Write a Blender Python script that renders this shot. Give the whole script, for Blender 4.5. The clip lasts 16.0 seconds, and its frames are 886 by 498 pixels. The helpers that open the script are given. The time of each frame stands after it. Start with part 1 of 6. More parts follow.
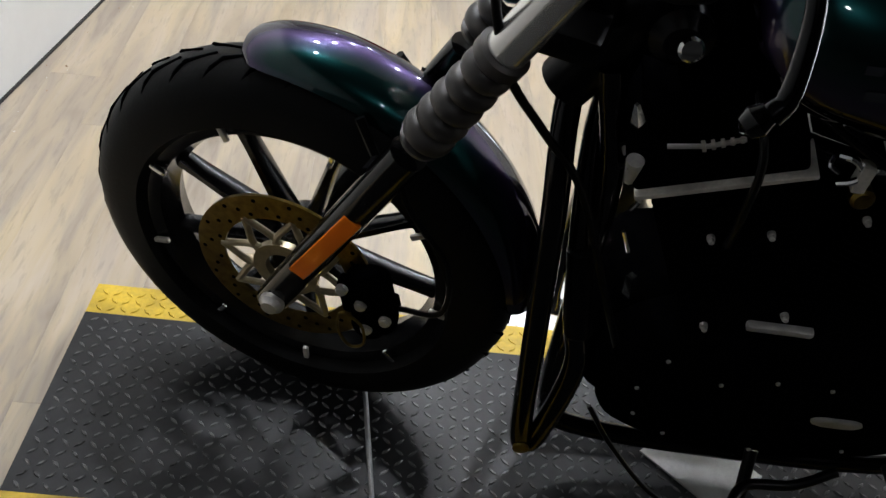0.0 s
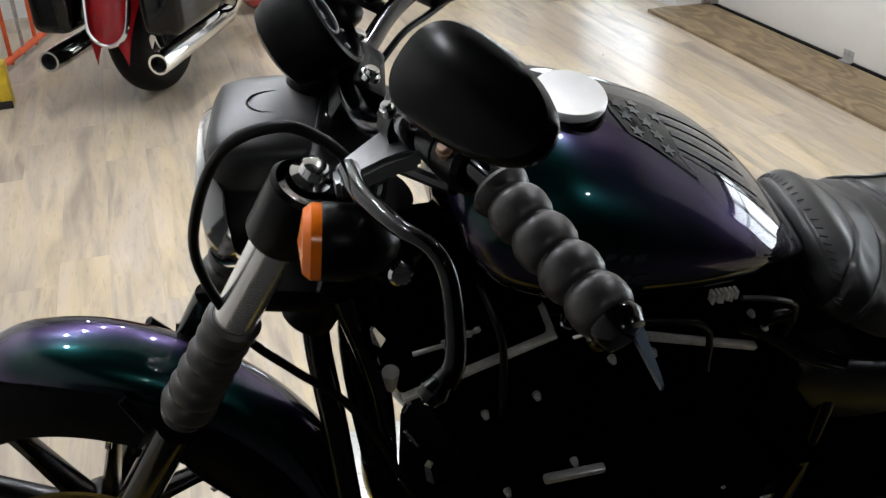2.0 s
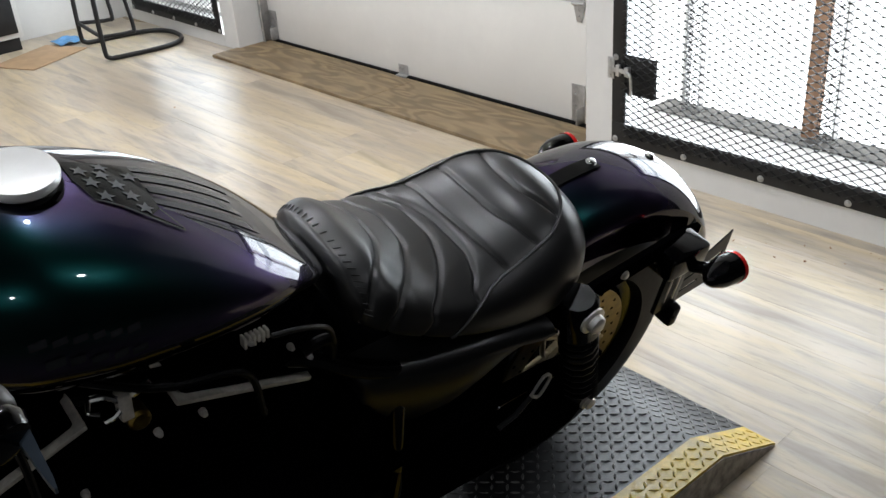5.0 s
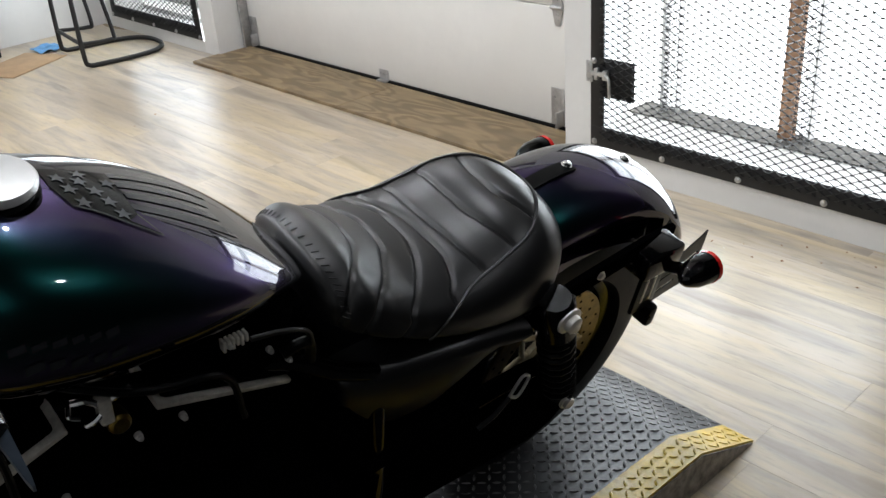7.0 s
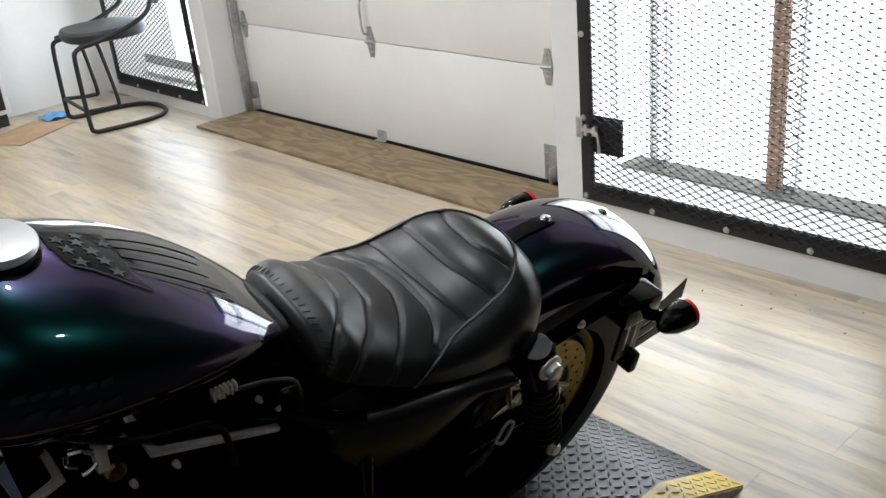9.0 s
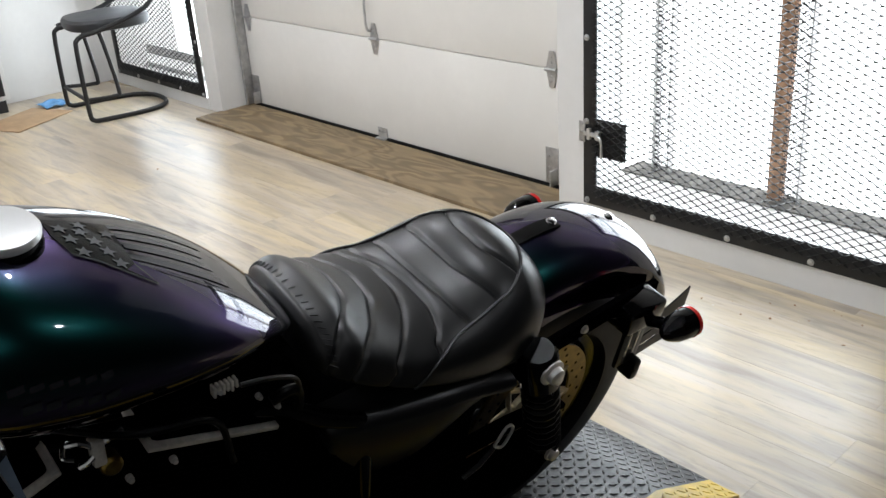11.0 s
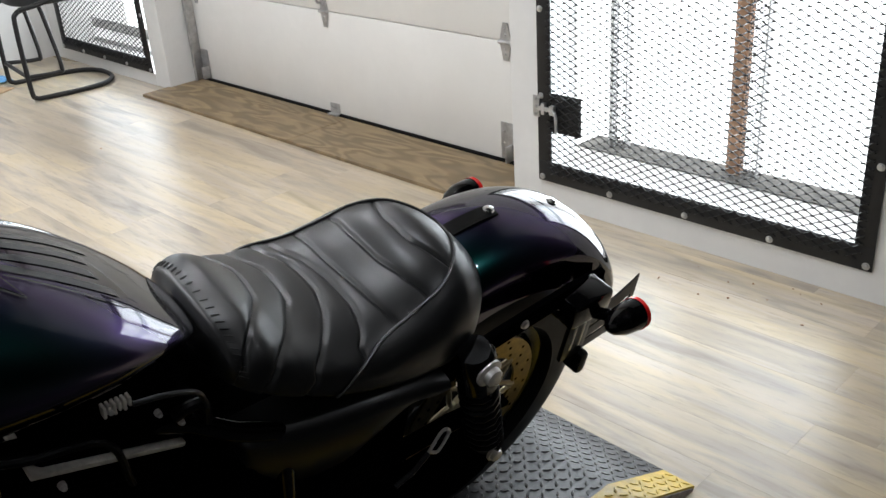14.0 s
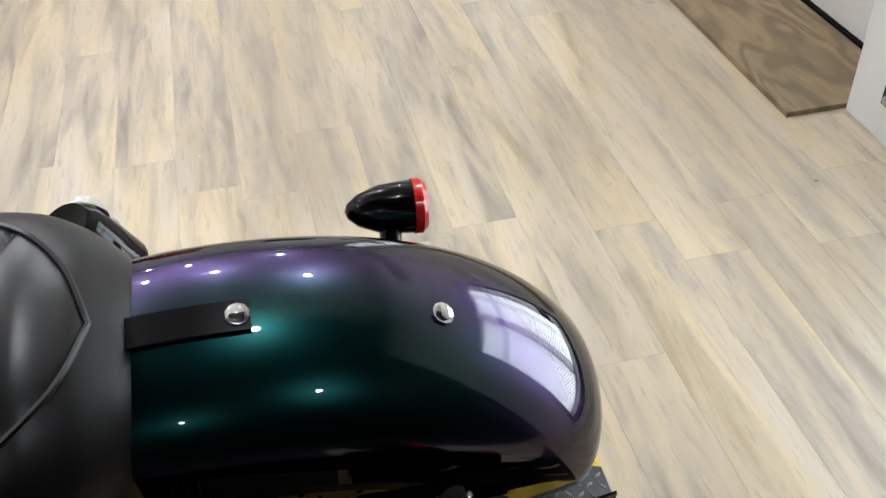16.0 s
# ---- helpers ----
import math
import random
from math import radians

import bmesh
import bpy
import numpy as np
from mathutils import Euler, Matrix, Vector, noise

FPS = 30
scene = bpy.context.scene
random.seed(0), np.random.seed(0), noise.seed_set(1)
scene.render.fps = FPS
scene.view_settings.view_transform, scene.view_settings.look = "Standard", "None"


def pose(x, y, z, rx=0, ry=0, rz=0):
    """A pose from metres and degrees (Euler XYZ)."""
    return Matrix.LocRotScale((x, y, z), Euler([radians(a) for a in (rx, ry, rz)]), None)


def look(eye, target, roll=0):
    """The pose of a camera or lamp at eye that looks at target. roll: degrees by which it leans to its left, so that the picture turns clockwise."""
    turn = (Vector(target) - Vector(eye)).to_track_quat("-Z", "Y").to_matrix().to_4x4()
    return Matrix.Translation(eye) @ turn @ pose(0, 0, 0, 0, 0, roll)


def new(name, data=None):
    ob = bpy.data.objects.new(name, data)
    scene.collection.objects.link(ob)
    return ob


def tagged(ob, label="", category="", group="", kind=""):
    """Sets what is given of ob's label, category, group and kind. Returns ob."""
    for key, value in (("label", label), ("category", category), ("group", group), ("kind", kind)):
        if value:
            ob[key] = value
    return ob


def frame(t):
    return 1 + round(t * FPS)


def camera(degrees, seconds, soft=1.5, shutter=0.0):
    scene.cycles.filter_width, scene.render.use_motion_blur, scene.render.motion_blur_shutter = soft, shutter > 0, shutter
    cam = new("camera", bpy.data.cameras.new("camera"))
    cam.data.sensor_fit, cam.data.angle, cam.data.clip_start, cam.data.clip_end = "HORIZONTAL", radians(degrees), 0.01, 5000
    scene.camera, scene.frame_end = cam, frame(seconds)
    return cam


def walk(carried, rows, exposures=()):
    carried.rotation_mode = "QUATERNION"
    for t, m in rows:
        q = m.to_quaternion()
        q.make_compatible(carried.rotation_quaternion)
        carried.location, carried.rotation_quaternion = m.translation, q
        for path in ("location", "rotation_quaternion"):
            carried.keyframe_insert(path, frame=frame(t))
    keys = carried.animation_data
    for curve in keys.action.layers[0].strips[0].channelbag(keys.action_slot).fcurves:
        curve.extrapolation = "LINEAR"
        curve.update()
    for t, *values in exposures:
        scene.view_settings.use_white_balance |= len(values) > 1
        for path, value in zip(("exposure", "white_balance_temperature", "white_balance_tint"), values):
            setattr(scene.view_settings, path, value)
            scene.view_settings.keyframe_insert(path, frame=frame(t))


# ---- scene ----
cam = camera(49.6, 16.0)
PATH = [
    (0, (0.0722, 0.1492, 1.3509), (0.2242, 1.6559, 0.2033), 8.5),
    (0.5, (0.0655, 0.1302, 1.3642), (0.1311, 1.6463, 0.2223), 5.5),
    (1, (0.0817, 0.1302, 1.3946), (0.2061, 1.7157, 0.3553), 2.9),
    (1.5, (0.1216, 0.1434, 1.4459), (0.4142, 1.7442, 0.4655), -1.7),
    (2, (0.1596, 0.1615, 1.4734), (0.6422, 1.7518, 0.5538), -2.1),
    (2.5, (0.1947, 0.1605, 1.4791), (0.8341, 1.7147, 0.5928), -2.8),
    (3, (0.228, 0.1463, 1.4744), (1.0165, 1.6359, 0.5985), -3.4),
    (3.5, (0.2508, 0.1349, 1.4696), (1.1362, 1.5656, 0.5861), -3.6),
    (4, (0.2726, 0.1283, 1.4658), (1.2293, 1.5048, 0.5719), -3.9),
    (4.5, (0.2945, 0.1216, 1.4601), (1.3243, 1.4392, 0.5586), -3.7),
    (5, (0.3106, 0.1168, 1.4611), (1.4069, 1.3918, 0.5766), -4.4),
    (7.5, (0.304, 0.0808, 1.4706), (1.4288, 1.3385, 0.5957), -4.6),
    (8, (0.2974, 0.0466, 1.4782), (1.4278, 1.3347, 0.6583), -5.3),
    (8.5, (0.2964, 0.0304, 1.4848), (1.4326, 1.3291, 0.6916), -5.9),
    (9, (0.2907, 0.0238, 1.4877), (1.443, 1.3196, 0.7106), -5.7),
    (11.5, (0.2888, 0.0674, 1.4791), (1.4658, 1.3385, 0.6992), -2.9),
    (12, (0.2898, 0.0978, 1.4715), (1.5191, 1.3072, 0.6735), -2.0),
    (12.5, (0.2508, 0.1045, 1.4753), (1.5371, 1.2616, 0.6906), -1.2),
    (13, (0.2157, 0.1045, 1.4601), (1.5523, 1.1628, 0.6203), -0.2),
    (13.5, (0.208, 0.1083, 1.462), (1.5542, 1.1277, 0.5918), 2.3),
    (14, (0.4133, 0.0855, 1.463), (1.5969, 1.3157, 0.6299), -3.9),
    (14.5, (0.6745, 0.0646, 1.4544), (1.7043, 1.3614, 0.5225), -7.3),
    (15, (0.9319, 0.2451, 1.4041), (1.9427, 1.4858, 0.38), -4.1),
    (15.2, (1.0317, 0.2964, 1.4069), (1.9722, 1.5352, 0.3145), -7.3),
    (15.5, (1.234, 0.36, 1.3822), (2.0814, 1.7195, 0.361), -7.4),
    (15.7, (1.3746, 0.3885, 1.3765), (2.0301, 1.8373, 0.3372), -3.6),
    (16, (1.5114, 0.4816, 1.349), (1.8202, 1.9171, 0.1425), -2.2),
]
walk(cam, [(t, look(eye, target, roll)) for t, eye, target, roll in PATH])

# ---- light ----
world = bpy.data.worlds.new("world")
scene.world = world
world.use_nodes = True
wn = world.node_tree
sky = wn.nodes.new("ShaderNodeTexSky")
sky.sky_type, sky.sun_disc, sky.sun_elevation, sky.sun_rotation = "NISHITA", False, radians(40), radians(90)
wn.links.new(sky.outputs["Color"], wn.nodes["Background"].inputs["Color"])
wn.nodes["Background"].inputs["Strength"].default_value = 0.12


def area(name, m, sx, sy, watts, colour=(1, 1, 1)):
    d = bpy.data.lights.new(name, "AREA")
    d.shape, d.size, d.size_y, d.energy, d.color = "RECTANGLE", sx, sy, watts, colour
    ob = new(name, d)
    ob.matrix_world = m
    return ob


# daylight that falls in through the two caged openings
area("daylight_near", look((3.20, 1.95, 0.76), (1.6, 2.0, 0.72)), 0.46, 1.18, 12, (0.82, 0.92, 1.0))
area("daylight_near", look((3.20, 1.33, 0.76), (1.6, 1.5, 0.72)), 0.56, 1.18, 13.5, (0.82, 0.92, 1.0))
area("daylight_far", look((3.20, 5.59, 1.08), (1.4, 4.8, 1.04)), 0.96, 1.75, 38, (0.80, 0.91, 1.0))


# ---- materials ----
def mat(name, colour, rough=0.5, metal=0.0, spec=0.5, coat=0.0):
    m = bpy.data.materials.new(name)
    m.use_nodes = True
    b = m.node_tree.nodes["Principled BSDF"]
    b.inputs["Base Color"].default_value = (*colour, 1)
    b.inputs["Roughness"].default_value = rough
    b.inputs["Metallic"].default_value = metal
    b.inputs["Specular IOR Level"].default_value = spec
    b.inputs["Coat Weight"].default_value = coat
    b.inputs["Coat Roughness"].default_value = 0.04
    return m


class Nodes:
    """Short hand for a material's node tree."""

    def __init__(self, m):
        self.m, self.t = m, m.node_tree
        self.b = self.t.nodes["Principled BSDF"]

    def add(self, kind, **sets):
        n = self.t.nodes.new("ShaderNode" + kind)
        for k, v in sets.items():
            n.inputs[k.replace("_", " ")].default_value = v
        return n

    def link(self, a, b):
        self.t.links.new(a, b)

    def coords(self, scale=(1, 1, 1), kind="Object", turn=(0, 0, 0)):
        c = self.add("TexCoord")
        p = self.add("Mapping")
        p.inputs["Scale"].default_value = scale
        p.inputs["Rotation"].default_value = turn
        self.link(c.outputs[kind], p.inputs["Vector"])
        return p.outputs["Vector"]

    def noise(self, vec, scale, detail=4.0, rough=0.55, distort=0.0):
        n = self.add("TexNoise", Scale=scale, Detail=detail, Roughness=rough, Distortion=distort)
        if vec:
            self.link(vec, n.inputs["Vector"])
        return n.outputs["Fac"]

    def ramp(self, fac, *stops):
        n = self.add("ValToRGB")
        r = n.color_ramp
        r.elements[0].position, r.elements[0].color = stops[0][0], (*stops[0][1], 1)
        r.elements[-1].position, r.elements[-1].color = stops[-1][0], (*stops[-1][1], 1)
        for p, c in stops[1:-1]:
            r.elements.new(p).color = (*c, 1)
        self.link(fac, n.inputs["Fac"])
        return n.outputs["Color"]

    def mix(self, fac, a, b, blend="MIX"):
        n = self.t.nodes.new("ShaderNodeMix")
        n.data_type, n.blend_type = "RGBA", blend
        for sock, v in ((n.inputs[0], fac), (n.inputs[6], a), (n.inputs[7], b)):
            if isinstance(v, (int, float)):
                sock.default_value = v
            elif isinstance(v, tuple):
                sock.default_value = (*v, 1)
            else:
                self.link(v, sock)
        return n.outputs[2]

    def bump(self, fac, strength, distance=0.01):
        n = self.add("Bump", Strength=strength, Distance=distance)
        self.link(fac, n.inputs["Height"])
        self.link(n.outputs["Normal"], self.b.inputs["Normal"])

    def rough(self, fac, low, high):
        n = self.add("MapRange")
        n.inputs["To Min"].default_value, n.inputs["To Max"].default_value = low, high
        self.link(fac, n.inputs["Value"])
        self.link(n.outputs["Result"], self.b.inputs["Roughness"])

    def base(self, col):
        self.link(col, self.b.inputs["Base Color"])


def worn(name, colour, rough, metal=0.0, amount=0.25, scale=14.0, bump=0.05, spec=0.5, coat=0.0):
    """A plain surface with stains at two scales and a little relief."""
    m = mat(name, colour, rough, metal, spec, coat)
    n = Nodes(m)
    v = n.coords()
    a, b = n.noise(v, scale, 6), n.noise(v, scale * 9, 3)
    lo = tuple(c * (1 - amount) for c in colour)
    hi = tuple(min(1, c * (1 + amount * 0.6)) for c in colour)
    n.base(n.mix(n.ramp(b, (0.35, (0, 0, 0)), (0.7, (0.35, 0.35, 0.35))), n.ramp(a, (0.3, lo), (0.65, hi)), lo))
    n.rough(a, max(0.02, rough - 0.08), min(1, rough + 0.12))
    if bump:
        n.bump(b, bump, 0.003)
    return m


def paint_flip():
    """Colour shifting paint: violet and green flakes under a clear coat."""
    m = mat("flip_paint", (0.004, 0.004, 0.006), 0.3, 0.0, 0.3)
    n = Nodes(m)
    out = n.t.nodes["Material Output"]
    flake = n.add("TexNoise", Scale=900.0, Detail=2.0)
    lw = n.add("LayerWeight", Blend=0.5)
    fac = n.add("MapRange")
    fac.inputs["From Min"].default_value, fac.inputs["From Max"].default_value = 0.16, 0.38
    n.link(lw.outputs["Facing"], fac.inputs["Value"])
    g1 = n.add("BsdfGlossy", Roughness=0.29, Color=(0.0046, 0.032, 0.032, 1))
    g2 = n.add("BsdfGlossy", Roughness=0.29, Color=(0.045, 0.032, 0.083, 1))
    g3 = n.add("BsdfGlossy", Roughness=0.27, Color=(0.007, 0.006, 0.010, 1))
    mix = n.add("MixShader")
    n.link(fac.outputs["Result"], mix.inputs[0])
    n.link(g1.outputs[0], mix.inputs[1])
    n.link(g2.outputs[0], mix.inputs[2])
    far = n.add("MapRange")
    far.inputs["From Min"].default_value, far.inputs["From Max"].default_value = 0.42, 0.62
    n.link(lw.outputs["Facing"], far.inputs["Value"])
    mix2 = n.add("MixShader")
    n.link(far.outputs["Result"], mix2.inputs[0])
    n.link(mix.outputs[0], mix2.inputs[1])
    n.link(g3.outputs[0], mix2.inputs[2])
    clear = n.add("BsdfGlossy", Roughness=0.03, Color=(1, 1, 1, 1))
    fr = n.add("Fresnel", IOR=1.5)
    top = n.add("MixShader")
    n.link(fr.outputs[0], top.inputs[0])
    n.link(mix2.outputs[0], top.inputs[1])
    n.link(clear.outputs[0], top.inputs[2])
    bm_ = n.add("Bump", Strength=0.02, Distance=0.001)
    n.link(flake.outputs["Fac"], bm_.inputs["Height"])
    n.link(bm_.outputs["Normal"], g1.inputs["Normal"])
    n.link(bm_.outputs["Normal"], g2.inputs["Normal"])
    n.link(top.outputs[0], out.inputs["Surface"])
    return m


def plank_floor(name, tint=1.0):
    """Pale vinyl plank with yellowish and grey grain along y; each plank its own tone."""
    m = mat(name, (0.4, 0.34, 0.25), 0.36, 0.0, 0.45)
    n = Nodes(m)
    v = n.coords((7.0, 0.9, 1.0))
    place = n.add("NewGeometry")
    wide = n.add("Mapping")
    wide.inputs["Scale"].default_value = (1.6, 0.5, 1.0)
    n.link(place.outputs["Position"], wide.inputs["Vector"])
    w = wide.outputs["Vector"]
    info = n.add("ObjectInfo")
    geo = n.add("NewGeometry")
    r = n.add("Math")
    r.operation = "ADD"
    n.link(info.outputs["Random"], r.inputs[0])
    n.link(geo.outputs["Random Per Island"], r.inputs[1])
    shift = n.add("VectorMath")
    shift.operation = "ADD"
    comb = n.add("CombineXYZ")
    mul = n.add("Math")
    mul.operation, mul.inputs[1].default_value = "MULTIPLY", 37.0
    n.link(r.outputs[0], mul.inputs[0])
    for k in "XYZ":
        n.link(mul.outputs[0], comb.inputs[k])
    n.link(v, shift.inputs[0])
    n.link(comb.outputs[0], shift.inputs[1])
    grain = n.noise(shift.outputs[0], 2.3, 4, 0.52, 0.7)
    fine = n.noise(shift.outputs[0], 13.0, 5, 0.62)
    patch = n.noise(shift.outputs[0], 1.0, 3, 0.5, 0.5)
    broad = n.noise(w, 1.1, 2, 0.5, 0.0)
    c1 = n.ramp(grain, (0.31, (0.205, 0.163, 0.118)), (0.43, (0.385, 0.328, 0.262)), (0.53, (0.540, 0.440, 0.290)), (0.66, (0.600, 0.514, 0.405)), (0.80, (0.451, 0.396, 0.352)))
    c2 = n.ramp(patch, (0.36, (0.300, 0.258, 0.215)), (0.50, (0.490, 0.426, 0.345)), (0.63, (0.600, 0.484, 0.290)))
    c = n.mix(0.42, c1, c2)
    c = n.mix(n.ramp(broad, (0.30, (0.55, 0.55, 0.55)), (0.60, (0, 0, 0))), c, (0.262, 0.208, 0.152))
    c = n.mix(n.ramp(fine, (0.30, (0.35, 0.35, 0.35)), (0.46, (0, 0, 0))), c, (0.167, 0.144, 0.130))
    rr = n.add("Math")
    rr.operation = "FRACT"
    n.link(r.outputs[0], rr.inputs[0])
    c = n.mix(0.07, c, n.ramp(rr.outputs[0], (0.0, (0.27, 0.235, 0.19)), (0.5, (0.47, 0.42, 0.33)), (1.0, (0.55, 0.45, 0.28))))
    n.base(c)
    n.rough(broad, 0.20, 0.44)
    n.bump(fine, 0.05, 0.001)
    return m


def plywood():
    m = mat("plywood", (0.3, 0.2, 0.1), 0.6)
    n = Nodes(m)
    v = n.coords((5.0, 1.3, 1.0))
    g = n.noise(v, 2.2, 5, 0.5, 1.6)
    h = n.noise(v, 1.5, 2, 0.4, 0.4)
    k = n.add("Math")
    k.operation, k.inputs[1].default_value = "MULTIPLY", 46.0
    n.link(h, k.inputs[0])
    w = n.add("Math")
    w.operation = "SINE"
    n.link(k.outputs[0], w.inputs[0])
    w2 = n.add("MapRange")
    w2.inputs["From Min"].default_value = -1.0
    n.link(w.outputs[0], w2.inputs["Value"])
    a = n.ramp(w2.outputs["Result"], (0.1, (0.175, 0.120, 0.062)), (0.8, (0.285, 0.205, 0.112)))
    n.base(n.mix(n.ramp(g, (0.35, (0.55, 0.55, 0.55)), (0.65, (0, 0, 0))), a, (0.13, 0.10, 0.065)))
    n.bump(w2.outputs["Result"], 0.12, 0.002)
    return m


def leather():
    m = mat("leather", (0.010, 0.010, 0.011), 0.38, 0.0, 0.66)
    n = Nodes(m)
    v = n.coords()
    vo = n.add("TexVoronoi", Scale=420.0)
    n.link(v, vo.inputs["Vector"])
    big = n.noise(v, 9, 4)
    n.rough(big, 0.34, 0.43)
    n.base(n.ramp(big, (0.3, (0.002, 0.002, 0.0022)), (0.7, (0.0045, 0.0045, 0.0048))))
    n.bump(vo.outputs["Distance"], 0.06, 0.001)
    return m


def disc_gold():
    m = mat("disc_gold", (0.42, 0.30, 0.07), 0.34, 1.0)
    n = Nodes(m)
    v = n.coords()
    g = n.noise(v, 60, 4)
    n.base(n.ramp(g, (0.3, (0.13, 0.085, 0.02)), (0.7, (0.25, 0.18, 0.05))))
    n.rough(g, 0.28, 0.45)
    return m


FLIP = paint_flip()
LEATHER = leather()
GLOSS = worn("gloss_black", (0.0012, 0.0012, 0.0014), 0.07, 0.0, 0.2, 20, 0.0, 0.28)
SATIN = worn("satin_black", (0.002, 0.002, 0.0023), 0.30, 0.0, 0.3, 20, 0.03, 0.13)
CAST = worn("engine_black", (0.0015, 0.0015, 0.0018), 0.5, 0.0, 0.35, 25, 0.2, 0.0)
RUBBER = worn("rubber", (0.0042, 0.0042, 0.0044), 0.48, 0.0, 0.3, 18, 0.1, 0.09)
BOOT = worn("boot_rubber", (0.030, 0.026, 0.023), 0.38, 0.0, 0.45, 25, 0.1, 0.6)
STEEL = worn("steel_tube", (0.88, 0.86, 0.82), 0.20, 0.85, 0.06, 12, 0.01)
CHROME = worn("chrome", (0.78, 0.78, 0.78), 0.08, 1.0, 0.08, 20, 0.0)
ALLOY = worn("alloy", (0.62, 0.60, 0.57), 0.3, 0.55, 0.2, 40, 0.05)
DISC = disc_gold()
WEB = worn("carrier_metal", (0.40, 0.34, 0.22), 0.32, 0.7, 0.4, 30, 0.05)
AMBER = mat("amber_lens", (0.95, 0.20, 0.008), 0.18, 0.0, 0.5)
RED = mat("red_lens", (0.55, 0.012, 0.01), 0.15)
SIDEBLACK = worn("side_black", (0.0012, 0.0012, 0.0014), 0.20, 0.0, 0.3, 20, 0.02, 0.36)
VISOR = worn("visor_satin", (0.010, 0.0098, 0.0096), 0.36, 0.0, 0.3, 20, 0.02, 0.5)
MIRRORBLACK = worn("mirror_black", (0.0016, 0.0015, 0.0014), 0.22, 0.0, 0.3, 20, 0.02, 0.14)
CAPMETAL = worn("cap_metal", (0.86, 0.86, 0.85), 0.36, 0.35, 0.04, 30, 0.01)
COVER = worn("cover_black", (0.004, 0.004, 0.0042), 0.30, 0.0, 0.25, 20, 0.02, 0.6)
PLATE = worn("plate_black", (0.026, 0.0263, 0.028), 0.32, 0.0, 0.6, 6, 0.08, 0.26)
# lighter copy of the deck black, so the lozenges' glint is partly in the colour
TREADGLINT = worn("tread_glint_black", (0.090, 0.089, 0.087), 0.27, 0.15, 0.5, 30, 0.08, 0.9)
BARE = worn("plate_bare", (0.66, 0.66, 0.64), 0.4, 0.6, 0.3, 12, 0.1)
YELLOW = worn("yellow_paint", (0.62, 0.42, 0.025), 0.42, 0.0, 0.35, 16, 0.08)
WHITE = worn("white_wall", (0.66, 0.655, 0.64), 0.55, 0.0, 0.06, 3, 0.04)
DOORW = worn("door_white", (0.73, 0.715, 0.68), 0.45, 0.0, 0.05, 2, 0.03)
CEIL = worn("ceiling_paint", (0.72, 0.72, 0.71), 0.8, 0.0, 0.08, 2, 0.03)
IRON = worn("black_iron", (0.018, 0.018, 0.019), 0.5, 0.3, 0.4, 14, 0.1)
GALV = worn("galvanised", (0.5, 0.5, 0.5), 0.4, 0.8, 0.25, 30, 0.05)
FLOOR = plank_floor("vinyl_plank")
GAP = mat("floor_gap", (0.44, 0.38, 0.28), 0.7)
MACHINED = worn("machined_alloy", (0.66, 0.62, 0.55), 0.34, 0.25, 0.4, 22, 0.03)
# near black; on unseen near-side surfaces the colour stands in for dim light
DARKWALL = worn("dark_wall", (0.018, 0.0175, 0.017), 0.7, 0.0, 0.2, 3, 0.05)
PLY = plywood()
BROWN = worn("brown_post", (0.34, 0.19, 0.11), 0.6, 0.0, 0.3, 12, 0.1)
CONCRETE = worn("concrete", (0.66, 0.655, 0.64), 0.85, 0.0, 0.2, 6, 0.2)
DIRT = worn("dirty_concrete", (0.15, 0.145, 0.135), 0.9, 0.0, 0.6, 22, 0.4)
SEATFAB = worn("chair_vinyl", (0.03, 0.032, 0.036), 0.5, 0.0, 0.3, 20, 0.08)
REDPAINT = worn("red_paint", (0.35, 0.006, 0.01), 0.12, 0.0, 0.2, 10, 0.0, 0.5, 0.6)
GLASS = mat("dial_glass", (0.01, 0.01, 0.012), 0.05)


def glow(name, colour, strength):
    m = bpy.data.materials.new(name)
    m.use_nodes = True
    b = m.node_tree.nodes["Principled BSDF"]
    b.inputs["Base Color"].default_value = (0.8, 0.8, 0.8, 1)
    b.inputs["Emission Color"].default_value = (*colour, 1)
    b.inputs["Emission Strength"].default_value = strength
    return m


SKYWHITE = glow("bright_outside", (0.93, 0.97, 1.0), 3.0)
BULB = glow("lamp_glow", (1.0, 0.95, 0.86), 60.0)


# ---- mesh helpers ----
def V(*a):
    return Vector(a)


def mesh_of(name, bm, material, smooth=True):
    d = bpy.data.meshes.new(name)
    bmesh.ops.recalc_face_normals(bm, faces=bm.faces)
    bm.to_mesh(d)
    bm.free()
    d.materials.append(material)
    if smooth:
        for p in d.polygons:
            p.use_smooth = True
        d.set_sharp_from_angle(angle=radians(38))
    return d


def part(name, bm, material, parent, label="", smooth=True):
    ob = new(name, mesh_of(name, bm, material, smooth))
    ob.parent = parent
    return tagged(ob, label) if label else ob


def thing(name, label, category, m=None, group="", kind=""):
    ob = new(name)
    if m is not None:
        ob.matrix_world = m
    return tagged(ob, label, category, group, kind)


def solid(name, bm, material, label, category="", group="", kind="", smooth=True, m=None):
    ob = new(name, mesh_of(name, bm, material, smooth))
    if m is not None:
        ob.matrix_world = m
    return tagged(ob, label, category, group, kind)


